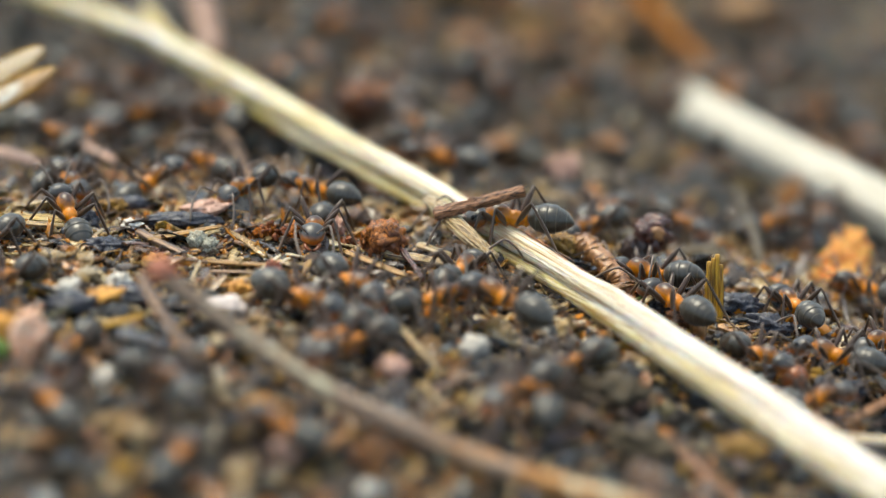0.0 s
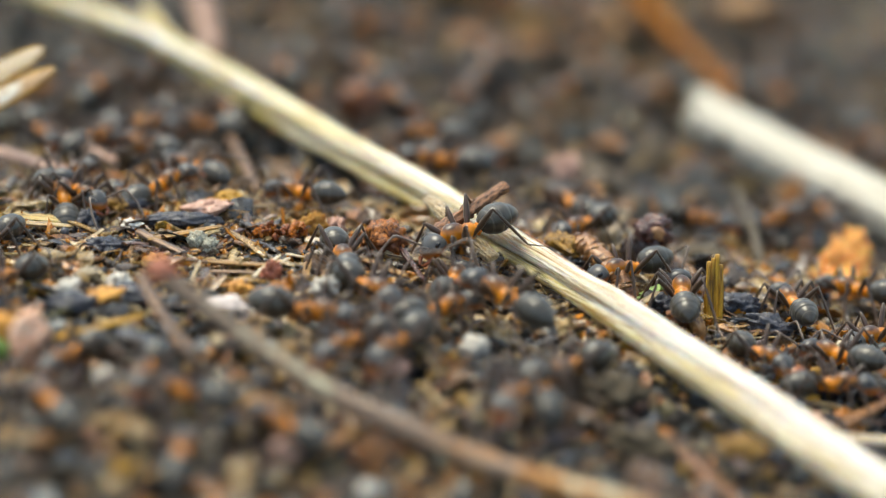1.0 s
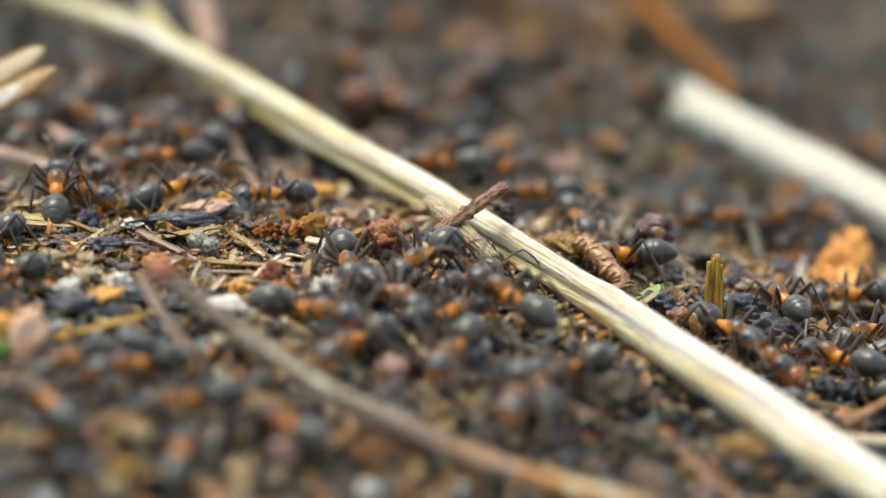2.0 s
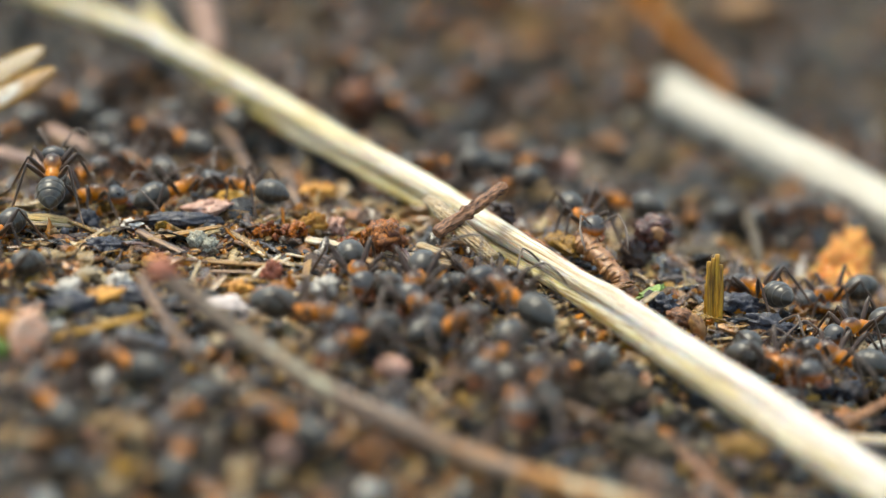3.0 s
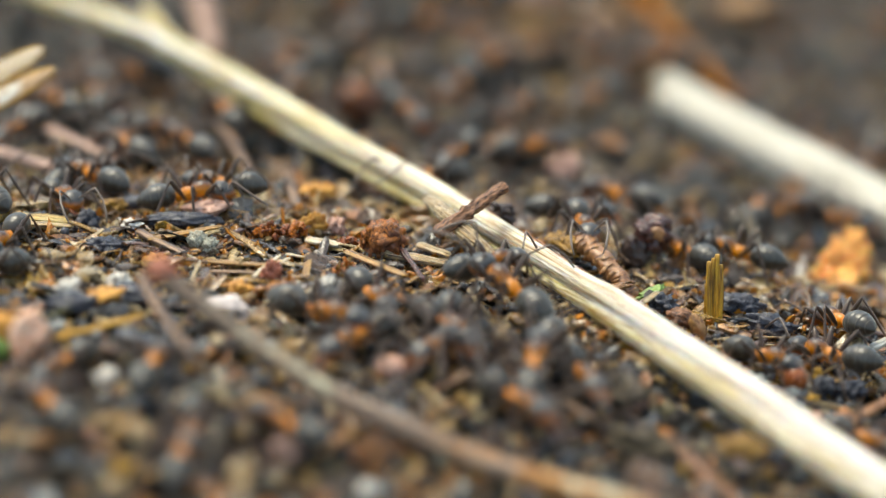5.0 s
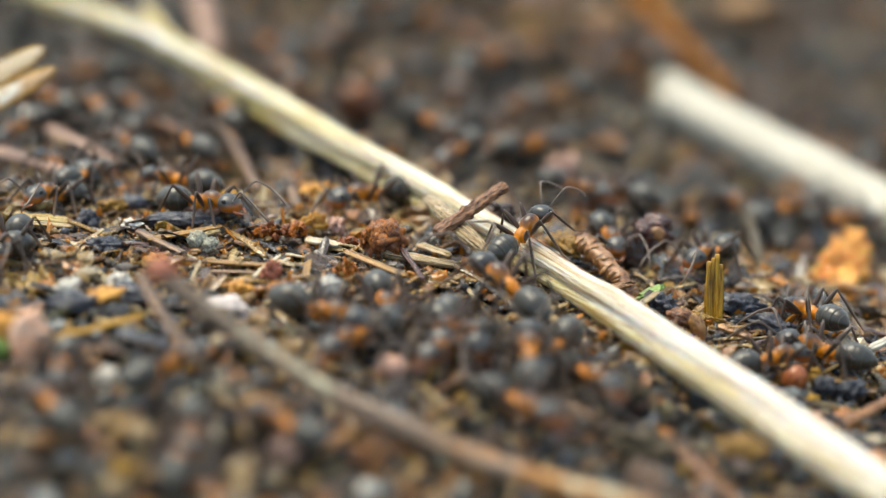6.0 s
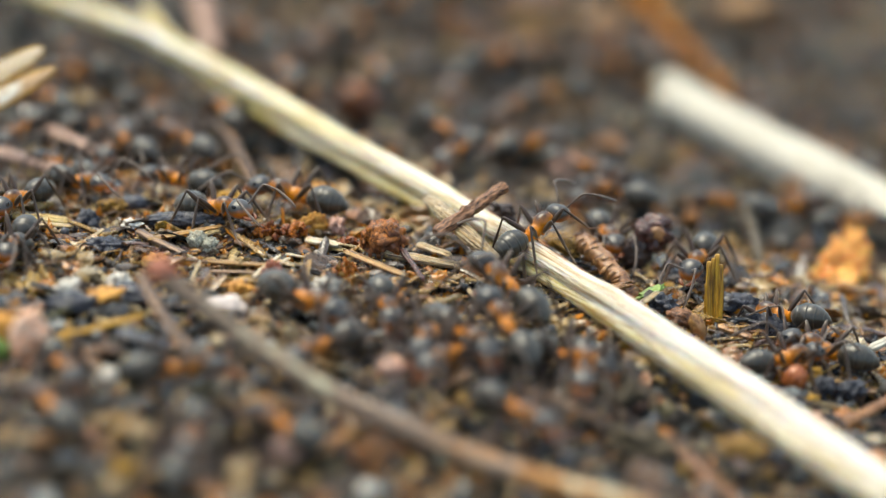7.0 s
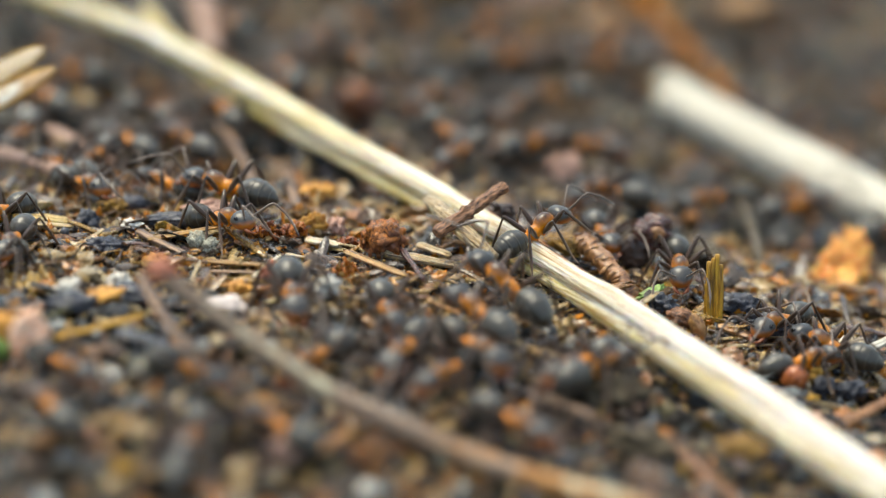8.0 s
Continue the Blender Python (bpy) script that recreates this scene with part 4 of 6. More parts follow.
nugget("flake", "tan flake in the dark litter", "flake", (-11.0, -36.1, -0.7), (0.9, 0.7, 1.0), M_PINK, (0, 30, 0), 0.49, 1.54, 3, 52.5)
nugget("flake", "orange-brown bark flake in the dark litter", "flake", (-12.5, -30.5, 0.1), (1.7, 0.9, 0.6), M_HUSK, (0, 10, -10), 0.49, 1.54, 3, 53.8)
nugget("flake", "ochre flake in the dark litter", "flake", (-22.2, -39.0, -0.7), (0.8, 0.7, 0.7), M_YELLOW, (0, 40, 0), 0.49, 1.54, 3, 55.1)
nugget("pebble", "pale pebble in the dark litter", "pebble", (-24.3, -26.7, 0.8), (0.9, 0.8, 0.7), M_WHITE, (0, 0, 0), 0.42, 1.54, 3, 56.4)
nugget("pebble", "grey-blue wet pebble lying in the litter", "pebble", (-21.7, -26.2, 1.2), (1.0, 0.8, 0.8), M_GREYGREEN, (0, 0, 0), 0.42, 1.54, 3, 57.7)
nugget("flake", "orange bark flake in the dark litter", "flake", (-25.8, -15.3, 2.3), (1.6, 1.0, 0.5), M_HUSK, (0, -15, 0), 0.56, 1.76, 3, 59.0)
nugget("flake", "dark wet flake in the dark litter", "flake", (-23.5, -13.8, 2.0), (1.7, 1.0, 0.5), M_CHAR, (0, 5, 0), 0.56, 1.76, 3, 60.3)
nugget("flake", "dark wet flake in the dark litter", "flake", (-27.7, -16.0, 2.2), (1.9, 1.0, 0.6), M_CHAR, (0, 0, 0), 0.56, 1.76, 3, 61.6)
nugget("flake", "orange bark flake in the dark litter", "flake", (-22.1, -8.2, 2.3), (0.8, 0.6, 0.5), M_HUSK, (0, 0, 0), 0.7, 1.76, 3, 62.9)
nugget("flake", "amber leaf scrap in the dark litter", "leaf scrap", (-15.7, -11.0, 1.1), (1.1, 0.8, 0.5), M_HUSK, (0, 0, 0), 0.8, 1.76, 3, 64.2)
nugget("flake", "coral bark flake standing up", "flake", (-13.2, -9.3, 1.7), (0.75, 0.4, 1.0), M_PINKRED, (0, 0, 20), 0.56, 1.54, 3, 65.5)
nugget("flake", "orange leaf scrap in the dark litter", "leaf scrap", (-10.0, 9.3, 1.2), (1.3, 0.9, 0.7), M_HUSK, (0, 0, 0), 0.56, 1.54, 3, 66.8)
nugget("crumb", "pale crumb in the dark litter", "crumb", (10.4, 25.6, -3.0), (1.2, 1, 1.3), M_PINK, (0, 0, 0), 0.56, 1.76, 3, 68.1)
nugget("flake", "brown bark flake behind the wood splinter", "flake", (20.2, 7.7, -3.7), (2.4, 1.4, 0.7), M_CLOD, (0, -4, 0), 0.56, 1.76, 3, 69.4)
nugget("flake", "broad ochre flake on the far slope", "flake", (0.6, 76.5, -2.6), (3.4, 2.0, 1.5), M_BRACT, (0, 10, 15), 0.6, 1.6, 3, 84.0)
nugget("flake", "tan bark flake on the far slope", "flake", (9.4, 78.0, -4.2), (3.0, 1.8, 1.5), M_SALMONBARK, (0, -8, 40), 0.6, 1.6, 3, 85.3)
nugget("flake", "broad ochre flake on the far slope", "flake", (8.3, 68.0, -4.6), (2.2, 1.6, 1.3), M_BRACT, (0, 5, 70), 0.6, 1.6, 3, 86.6)
nugget("flake", "tan bark flake on the far slope", "flake", (16.4, 72.0, -5.6), (2.4, 1.5, 1.6), M_HUSK_RIB, (0, 12, 10), 0.6, 1.6, 3, 87.9)
nugget("flake", "rosy bark flake on the far slope", "flake", (30.5, 86.0, -8.4), (2.6, 1.8, 1.6), M_HUSK_RIB, (0, 0, 30), 0.6, 1.6, 3, 89.2)
nugget("pebble", "round pale grain on the hill", "grain", (-35.4, 26.9, 1.3), (0.85, 0.8, 0.85), M_WHITE, (0, 0, 0), 0.21, 1.54, 3, 70.7)
nugget("flake", "ochre crumb in the dark litter", "flake", (-17.0, 3.4, 2.8), (1.2, 0.8, 0.6), M_YELLOW, (0, 0, 0), 0.7, 1.98, 3, 72.0)
nugget("crumb", "tan crumb under an ant", "crumb", (-26.3, 3.3, 2.3), (1.0, 0.6, 0.5), M_BRACT, (0, 0, 0), 0.8, 2.2, 3, 73.3)
nugget("crumb", "white crumb in the dark litter", "crumb", (-24.5, -0.8, 2.4), (0.65, 0.5, 0.35), M_WHITE, (0, 0, 0), 0.7, 2.2, 3, 74.6)
nugget("flake", "brown humus clod in the dark litter", "clod", (12.0, -21.6, -2.5), (2.6, 1.8, 1.0), M_CLOD, (0, 0, 0), 0.8, 2.42, 3, 75.9)
nugget("flake", "brown humus clod in the dark litter", "clod", (14.5, -29.1, -3.6), (2.2, 1.6, 0.8), M_CLOD, (0, 20, 0), 0.8, 2.2, 3, 77.2)
nugget("flake", "ochre scrap under the straw", "flake", (21.6, -30.0, -3.2), (1.5, 1.0, 0.6), M_BRACT, (0, 10, 0), 0.7, 1.98, 3, 78.5)
stick("straw_bit", "flat golden straw bit", "straw bit", (-33.8, -0.8, 3.1), (-29.4, -0.4, 2.5), 1.7, M_STRAW_GOLD, 0.4, seed=0.0)
stick("straw_bit", "flat ochre straw bit", "straw bit", (-32.6, -2.3, 3.1), (-29.0, -1.2, 2.4), 0.9, M_STRAW_OLD, 0.45, seed=0.7)
stick("straw_bit", "short pale straw bit", "straw bit", (-27.2, -3.6, 2.5), (-25.5, -5.7, 2.3), 0.42, M_STRAW, 0.8, seed=1.4)
stick("straw_bit", "short tan straw bit", "straw bit", (-27.9, -4.3, 2.3), (-26.6, -2.0, 2.5), 0.45, M_STRAW_OLD, 0.7, seed=2.1)
stick("straw_bit", "thin pale straw bit", "straw bit", (-21.9, -4.9, 2.6), (-18.7, -7.2, 1.9), 0.3, M_STRAW, 0.8, seed=2.8)
stick("twig", "mauve-brown twig with a knob", "twig", (-23.8, -3.4, 2.9), (-19.8, -6.9, 2.3), 0.8, M_STEM, 0.8, seed=3.5)
stick("straw_bit", "brown straw splinter in the dark litter", "straw bit", (-22.9, -4.9, 2.8), (-17.3, -2.0, 2.7), 0.8, M_FIBRE, 0.45, seed=4.2)
stick("twig", "dark flat twig on the litter", "twig", (-18.5, -7.1, 1.9), (-12.7, -8.1, 1.8), 0.7, M_FIBRE, 0.5, seed=4.9)
stick("twig", "dark flat twig on the litter", "twig", (-18.0, -8.3, 1.5), (-13.2, -8.8, 1.5), 0.5, M_STEM, 0.5, seed=5.6)
stick("straw_bit", "pale split straw bit", "straw bit", (-14.6, -9.6, 1.5), (-12.5, -7.2, 2.4), 0.42, M_STRAW, 0.8, seed=6.3)
stick("straw_bit", "pale split straw bit", "straw bit", (-13.9, -9.2, 1.5), (-11.8, -7.2, 2.2), 0.36, M_STRAW, 0.8, seed=7.0)
stick("straw_bit", "pale straw bit in the dark litter", "straw bit", (-12.2, -6.0, 2.0), (-9.5, -5.4, 1.3), 0.35, M_STRAW, 0.6, seed=7.7)
stick("splinter", "upright brown bark splinter", "splinter", (-10.6, -10.1, 1.3), (-10.5, -5.5, 1.9), 0.75, M_FIBRE, 0.35, seed=8.4)
stick("bark_strip", "curled brown bark strip", "bark strip", (-7.6, -4.4, 1.6), (-2.7, -7.7, 0.9), 0.95, M_FIBRE, 0.45, seed=9.1)
stick("straw_bit", "pale straw bit beside the straw", "straw bit", (-4.8, -3.9, 1.3), (1.2, -4.2, 0.3), 1.3, M_STRAW_OLD, 0.6, seed=9.8)
stick("straw_bit", "pale straw bit beside the straw", "straw bit", (-2.0, -1.3, 0.9), (0.6, -3.0, 0.6), 1, M_STRAW_OLD, 0.6, seed=10.5)
stick("twig", "dark wet twig hanging from the bud", "twig", (-3.4, -3.5, 1.7), (-1.6, -8.2, 0.7), 0.6, M_CONE_WET, 0.8, seed=11.2)
stick("straw_bit", "tan straw bit in the dark litter", "straw bit", (-10.8, -1.8, 1.5), (-7.9, -2.5, 1.3), 1.1, M_STRAW, 0.5, seed=11.9)
stick("needle", "rust-red upright needle in the dark litter", "needle", (-12.3, -1.3, 1.8), (-12.7, 1.3, 3.0), 0.3, M_RUST, 0.6, seed=12.6)
stick("straw_bit", "tan straw bit in the dark litter", "straw bit", (-19.1, -11.2, 1.8), (-18.7, -8.1, 2.3), 0.4, M_STRAW_OLD, 0.6, seed=13.3)
stick("straw_bit", "tan straw bit in the dark litter", "straw bit", (-17.7, -9.6, 1.6), (-16.5, -11.6, 1.2), 0.4, M_STRAW_OLD, 0.6, seed=14.0)
stick("splinter", "tan splinter in the dark litter", "splinter", (-13.6, -13.3, 1.0), (-9.8, -12.1, 1.6), 0.6, M_STRAW_OLD, 0.4, seed=14.7)
stick("needle", "thin curved needle in the dark litter", "needle", (-17.0, -2.3, 2.6), (-15.5, -4.3, 2.0), 0.22, M_RUST, 0.8, seed=15.4)
blade_tip("pale folded dry blade tip with an ochre edge", (-41.4, 14.6, 6.7), (-32.4, 14.9, 11.6), 1.15, M_STRAW, 1)
blade_tip("mottled grey-white dry blade tip with an ochre edge", (-41.2, 12.9, 5.2), (-31.4, 13.4, 10.4), .95, M_BLADE, 2)
stick("bark_strip", "rosy brown flat bark strip", "bark strip", (-39.8, 18.8, 1.9), (-30.4, 8.1, 3.3), 1.7, M_SALMONBARK, 0.6, seed=18.2)
stick("bark_strip", "rosy tan strip of bark on the litter", "bark strip", (-33.4, 23.1, 1.7), (-27.0, 15.3, 1.6), 1.3, M_SALMONBARK, 0.5, seed=18.9)
stick("twig", "rosy brown twig in the dark litter", "twig", (-19.2, 26.5, 1.0), (-14.9, 11.2, 0.7), 1.1, M_STEM, 0.7, seed=19.6)
stick("twig", "mauve grey twig in the dark litter", "twig", (-13.1, 16.5, 0.5), (-11.4, 4.9, 1.7), 1.2, M_STEM, 0.7, seed=20.3)
stick("straw_bit", "ochre straw bit beside the grey twig", "straw bit", (-28.6, -22.3, 1.9), (-22.1, -18.4, 2.3), 0.75, M_YELLOW, 0.6, seed=21.0)
stick("straw_bit", "ochre cross fibre in the dark litter", "straw bit", (-27.6, -20.3, 2.4), (-27.5, -23.1, 1.1), 0.3, M_YELLOW, 0.8, seed=21.7)
stick("twig", "grey twig beside the stem", "twig", (-22.3, -20.2, 6.1), (-17.6, -30.8, 3.8), 0.85, M_STEM, 0.8, seed=22.4)
stick("straw_bit", "pale stalk bit in the dark litter", "straw bit", (-4.0, -14.7, 0.7), (-0.4, -22.5, -0.5), 0.75, M_STRAW_OLD, 0.7, seed=23.1)
stick("straw_bit", "pale straw bit in the dark litter", "straw bit", (33.1, -8.1, -5.1), (37.7, -1.3, -6.1), 0.9, M_STRAW_WHITE, 0.7, seed=23.8)
stick("straw_bit", "ochre fibre on the litter", "straw bit", (20.8, -9.5, -3.7), (27.3, -6.6, -4.8), 0.3, M_STRAW_OLD, 0.7, seed=24.5)
stick("straw_bit", "ochre fibre on the litter", "straw bit", (20.8, -10.5, -3.9), (25.6, -8.4, -4.6), 0.4, M_STRAW_OLD, 0.7, seed=25.2)
stick("straw_bit", "ochre straw bit in the dark litter", "straw bit", (29.8, -13.2, -5.6), (32.4, -13.6, -5.8), 0.55, M_YELLOW, 0.6, seed=25.9)
stick("straw_bit", "thin grey fibre in the dark litter", "straw bit", (27.9, -17.8, -5.2), (31.8, -16.8, -6.4), 0.25, M_STRAW_OLD, 0.7, seed=26.6)
stick("twig", "pale tan dry stem in the dark litter", "twig", (28.6, -23.7, -5.4), (36.8, -21.7, -6.9), 1.1, M_STRAW, 0.8, seed=27.3)
stick("twig", "brown curled twig in the dark litter", "twig", (29.8, -20.4, -5.9), (35.1, -14.3, -5.8), 1.1, M_HUSK_RIB, 0.8, seed=28.0)
stick("straw_bit", "pale chip beside the green scrap", "straw bit", (15.3, -8.0, -1.3), (17.2, -3.8, -1.8), 0.7, M_STRAW_OLD, 0.6, seed=28.7)
stick("twig", "dark brown twig standing in the litter", "twig", (25.8, 7.7, -4.3), (25.6, 26.6, -4.9), 1, M_CLOD, 0.7, seed=29.4)
stick("bark_strip", "ochre bark strip in the dark litter", "bark strip", (21.3, -7.1, -3.5), (23.9, -8.3, -4.1), 1, M_HUSK_RIB, 0.5, seed=30.1)
stick("bark_strip", "pinkish blurred strip of bark on the far slope", "bark strip", (-22.6, 57.1, 2.4), (-21.1, 47.4, -0.1), 2.2, M_SALMONBARK, 0.6, seed=36.4)
stick("twig", "dark twig beyond the straw", "twig", (2.4, 14.7, -1.6), (5.5, 8.1, -0.8), 0.6, M_CONE_DARK, 0.8, seed=30.8)
stick("straw_bit", "dark blue-grey strip in the dark litter", "bark strip", (-24.1, -21.4, 2.0), (-20.0, -22.9, 1.5), 1.6, M_CHAR, 0.5, seed=31.5)
stick("straw_bit", "ochre bark strip in the dark litter", "bark strip", (-8.9, -36.8, -0.5), (-5.0, -30.7, -0.7), 1.3, M_HUSK_RIB, 0.6, seed=32.2)
stick("straw_bit", "rough brown strip of bark", "bark strip", (16.3, -27.3, -4.0), (21.6, -34.4, -6.0), 1.3, M_TWIG, 0.6, seed=32.9)
stick("straw_bit", "pale grey strip of bark", "bark strip", (11.4, -26.0, -2.8), (7.3, -24.3, -1.8), 1.2, M_STEM, 0.5, seed=33.6)
stick("straw_bit", "tan fibre in the dark litter", "straw bit", (1.6, -6.7, -0.1), (3.7, -11.3, -1.0), 0.45, M_STRAW_OLD, 0.7, seed=34.3)
stick("bark_strip", "orange-brown strip in the dark litter", "bark strip", (-1.2, -11.6, 0.5), (1.3, -12.0, -0.5), 0.7, M_HUSK_RIB, 0.5, seed=35.0)
stick("bark_strip", "yellowed straw shred under the straw", "straw bit", (5.8, -3.2, -0.1), (9.3, -4.9, -1.1), 1, M_STRAW_OLD, 0.5, seed=35.7)


# ---- ants ----
def ant_leg(hip, knee, ankle, toe):
    h = Vector(hip)
    q = [Vector(p) - h for p in (hip, knee, ankle, toe)]
    bm = bmesh.new()
    a, b, c, d = q
    pts = [a, a.lerp(b, .12), a.lerp(b, .4), a.lerp(b, .75), b * .97, b, b.lerp(c, .12), b.lerp(c, .45), b.lerp(c, .85), c, c.lerp(d, .3), c.lerp(d, .7), d]
    tube(bm, pts, [.15, .13, .215, .19, .11, .085, .08, .12, .1, .06, .05, .042, .03], 8)
    tube(bm, [c, c.lerp(d, .2) + Vector((0, 0, -.12))], [.03, .01], 5)
    return mesh_of(bm, "leg", M_LEG)


HIPS = {"front": (.85, .36, 1.75), "middle": (.15, .4, 1.7), "hind": (-.55, .36, 1.68)}
REACH = {"front": ((1.75, 1.5, 2.95), (2.9, 2.25, .5), (3.75, 2.8, .05)),
         "middle": ((.2, 1.85, 3.25), (.25, 3.0, .5), (.05, 4.0, .05)),
         "hind": ((-1.6, 1.6, 3.6), (-3.2, 2.5, .55), (-4.3, 3.0, .05))}


def make_ant():
    ant = tagged(new("ant"), "wood ant with orange thorax and dark grey gaster", "ant", "ants of the colony")
    # gaster of overlapping plates
    bm = bmesh.new()
    pts, rad = [], []
    n = 62
    for i in range(n):
        u = i / (n - 1)
        r = (max(0.0, math.sin(math.pi * u ** .82)) ** .62) * 1.07
        step = (u * 4.6) % 1.0
        r *= 1 - .06 * (1 - step) ** 3 * (u > .12)
        pts.append((-1.22 - 3.1 * u, 0, 1.97 + .25 * math.sin(u * 2.6) - .25 * u))
        rad.append(max(r, .06))
    tube(bm, pts, rad, 26, .95)
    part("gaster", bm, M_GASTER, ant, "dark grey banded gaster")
    bm = bmesh.new()
    egg(bm, (-1.12, 0, 1.85), (.16, .36, .48), 10, 8)
    tube(bm, [(-1.5, 0, 1.75), (-1.1, 0, 1.6), (-.8, 0, 1.7)], [.16, .17, .2], 8)
    part("petiole", bm, M_THORAX, ant)
    bm = bmesh.new()
    prof = [(-1.0, 1.78, .12), (-.95, 1.82, .34), (-.7, 1.9, .5), (-.35, 1.97, .55), (-.08, 2.02, .47), (.1, 2.08, .48), (.4, 2.2, .62),
            (.75, 2.25, .66), (1.05, 2.2, .6), (1.32, 2.1, .42), (1.55, 2.02, .25), (1.7, 2.0, .2)]
    tube(bm, curve_through([(p[0], 0, p[1]) for p in prof], 34), np.interp(np.linspace(0, 11, 34), range(12), [p[2] for p in prof]).tolist(), 18, 1.05)
    for s in (1, -1):
        for k in HIPS.values():
            egg(bm, (k[0], s * (k[1] - .06), k[2] + .02), (.22, .2, .3), 8, 6)
    part("thorax", bm, M_THORAX, ant, "orange thorax, dark along the back")
    # head, broad behind, narrowing to the jaws
    bm = bmesh.new()
    prof = [(1.48, .2), (1.56, .55), (1.78, .84), (2.12, .95), (2.5, .9), (2.84, .76), (3.1, .55), (3.24, .32), (3.28, .12)]
    tilt = Matrix.Translation(Vector((1.6, 0, 2.25)) * MM) @ pose(0, 0, 0, 0, 24) @ Matrix.Translation(Vector((-1.6, 0, -2.05)) * MM)
    tube(bm, curve_through([(p[0], 0, 2.1) for p in prof], 22), np.interp(np.linspace(0, 8, 22), range(9), [p[1] for p in prof]).tolist(), 20, .74)
    bm.transform(tilt)
    head = part("head", bm, M_HEAD, ant, "dark head with orange cheeks")
    for s in (1, -1):
        bm = bmesh.new()
        egg(bm, (2.25, s * .74, 2.44), (.23, .12, .19), 10, 8)
        bm.transform(tilt)
        part("eye", bm, M_EYE, head, "black eye")
        bm = bmesh.new()
        tube(bm, [(2.95, s * .44, 1.95), (3.35, s * .48, 1.9), (3.65, s * .28, 1.86), (3.78, s * .04, 1.86)], [.16, .17, .12, .04], 8, .7)
        bm.transform(tilt)
        part("mandible", bm, M_JAW, head, "dark red-brown mandible")
    for s in (1, -1):
        bm = bmesh.new()
        tube(bm, [(0, 0, 0), (.5, s * .45, .5), (1.05, s * .95, 1.05), (1.3, s * 1.15, 1.18), (1.6, s * 1.25, 1.05), (2.35, s * 1.45, .5), (3.1, s * 1.45, -.25), (3.7, s * 1.3, -.9)],
             [.075, .08, .09, .1, .075, .09, .095, .05], 7)
        part("antenna", bm, M_ANTENNA, head, at=pose(2.75 * MM, s * .25 * MM, 2.15 * MM))
    for pair in ("front", "middle", "hind"):
        for s in (1, -1):
            pts = [(p[0], p[1] * s, p[2]) for p in (HIPS[pair], *REACH[pair])]
            part(pair + "_leg", ant_leg(*pts), M_LEG, ant, at=Matrix.Translation(Vector(pts[0]) * MM))
    return ant


ANT = make_ant()
COLONY = [copy_thing(ANT, Matrix()) for _ in range(84 - 1)] + [ANT]


def hatch(size):
    """The next ant of the colony, at that size."""
    ant = COLONY.pop()
    ant.scale = (size, size, size)
    return ant


def between(rows, t):
    """The row at time t, eased between its neighbours."""
    if t <= rows[0][0]:
        return rows[0]
    for a, b in zip(rows, rows[1:]):
        if t <= b[0]:
            f = (t - a[0]) / (b[0] - a[0])
            return tuple(p + (q - p) * f for p, q in zip(a, b))
    return rows[-1]


def crawl(label, size, rows, lively=True):
    """Key an ant along rows of seconds, x, y, z (mm), heading and pitch (degrees); its legs step as far as it goes."""
    ant = hatch(size)
    if label:
        ant["label"] = label
    if rows[-1][0] < 8:
        rows = rows + [(8.0, *rows[-1][1:])]
    if rows[0][0] > 0:
        rows = [(0.0, *rows[0][1:])] + rows
    walk(ant, [(t, pose(x * MM, y * MM, z * MM, 0, -p, h)) for t, x, y, z, h, p in rows])
    seed = abs(rows[0][1] * 7.3 + rows[0][2] * 3.1)
    beat = 0.125 if lively else 0.25
    times = [i * beat for i in range(int(8 / beat) + 1)]
    phase, track, last = 0.0, [], None
    for t in times:
        r = between(rows, t)
        if last:
            phase += math.hypot(r[1] - last[1], r[2] - last[2]) / (2.6 * size) * 2 * math.pi * .5 + abs(r[4] - last[4]) * .03
        track.append((t, phase))
        last = r
    neck = Matrix.Translation((1.62 * MM, 0, 2.1 * MM))
    for limb in ant.children_recursive:
        name = limb.name.split(".")[0]
        base = limb.matrix_basis.translation.copy()
        s = 1 if base.y > 0 else -1
        if name.endswith("_leg"):
            off = {"front_leg": 0, "middle_leg": math.pi, "hind_leg": .3}[name] + (0 if s > 0 else math.pi) + seed
            walk(limb, [(t, Matrix.Translation(base) @ pose(0, 0, 0, s * max(0, 7 * math.cos(p + off)), 0, s * (13 * math.sin(p + off) + 3 * math.sin(seed + off)))) for t, p in track])
        elif name == "head":
            walk(limb, [(t, neck @ pose(0, 0, 0, 0, 7 * math.sin(seed * 2.1) + 4 * math.sin(t * 1.9 + seed), 9 * math.sin(seed * 1.3) + 7 * math.sin(t * 1.3 + seed)) @ neck.inverted()) for t in times[::3]])
        elif name == "gaster":
            waist = Matrix.Translation((-1.2 * MM, 0, 1.8 * MM))
            limb.matrix_basis = waist @ pose(0, 0, 0, 0, 5 * math.sin(seed * 1.7), 6 * math.sin(seed * 2.9)) @ waist.inverted()
        elif name == "antenna":
            walk(limb, [(t, Matrix.Translation(base) @ pose(0, 0, 0, 5 * math.sin(t * 3.1 + seed), 9 * math.sin(t * 4.3 + seed * s), 12 * math.sin(t * 2.7 + seed + s))) for t in times[::2]])


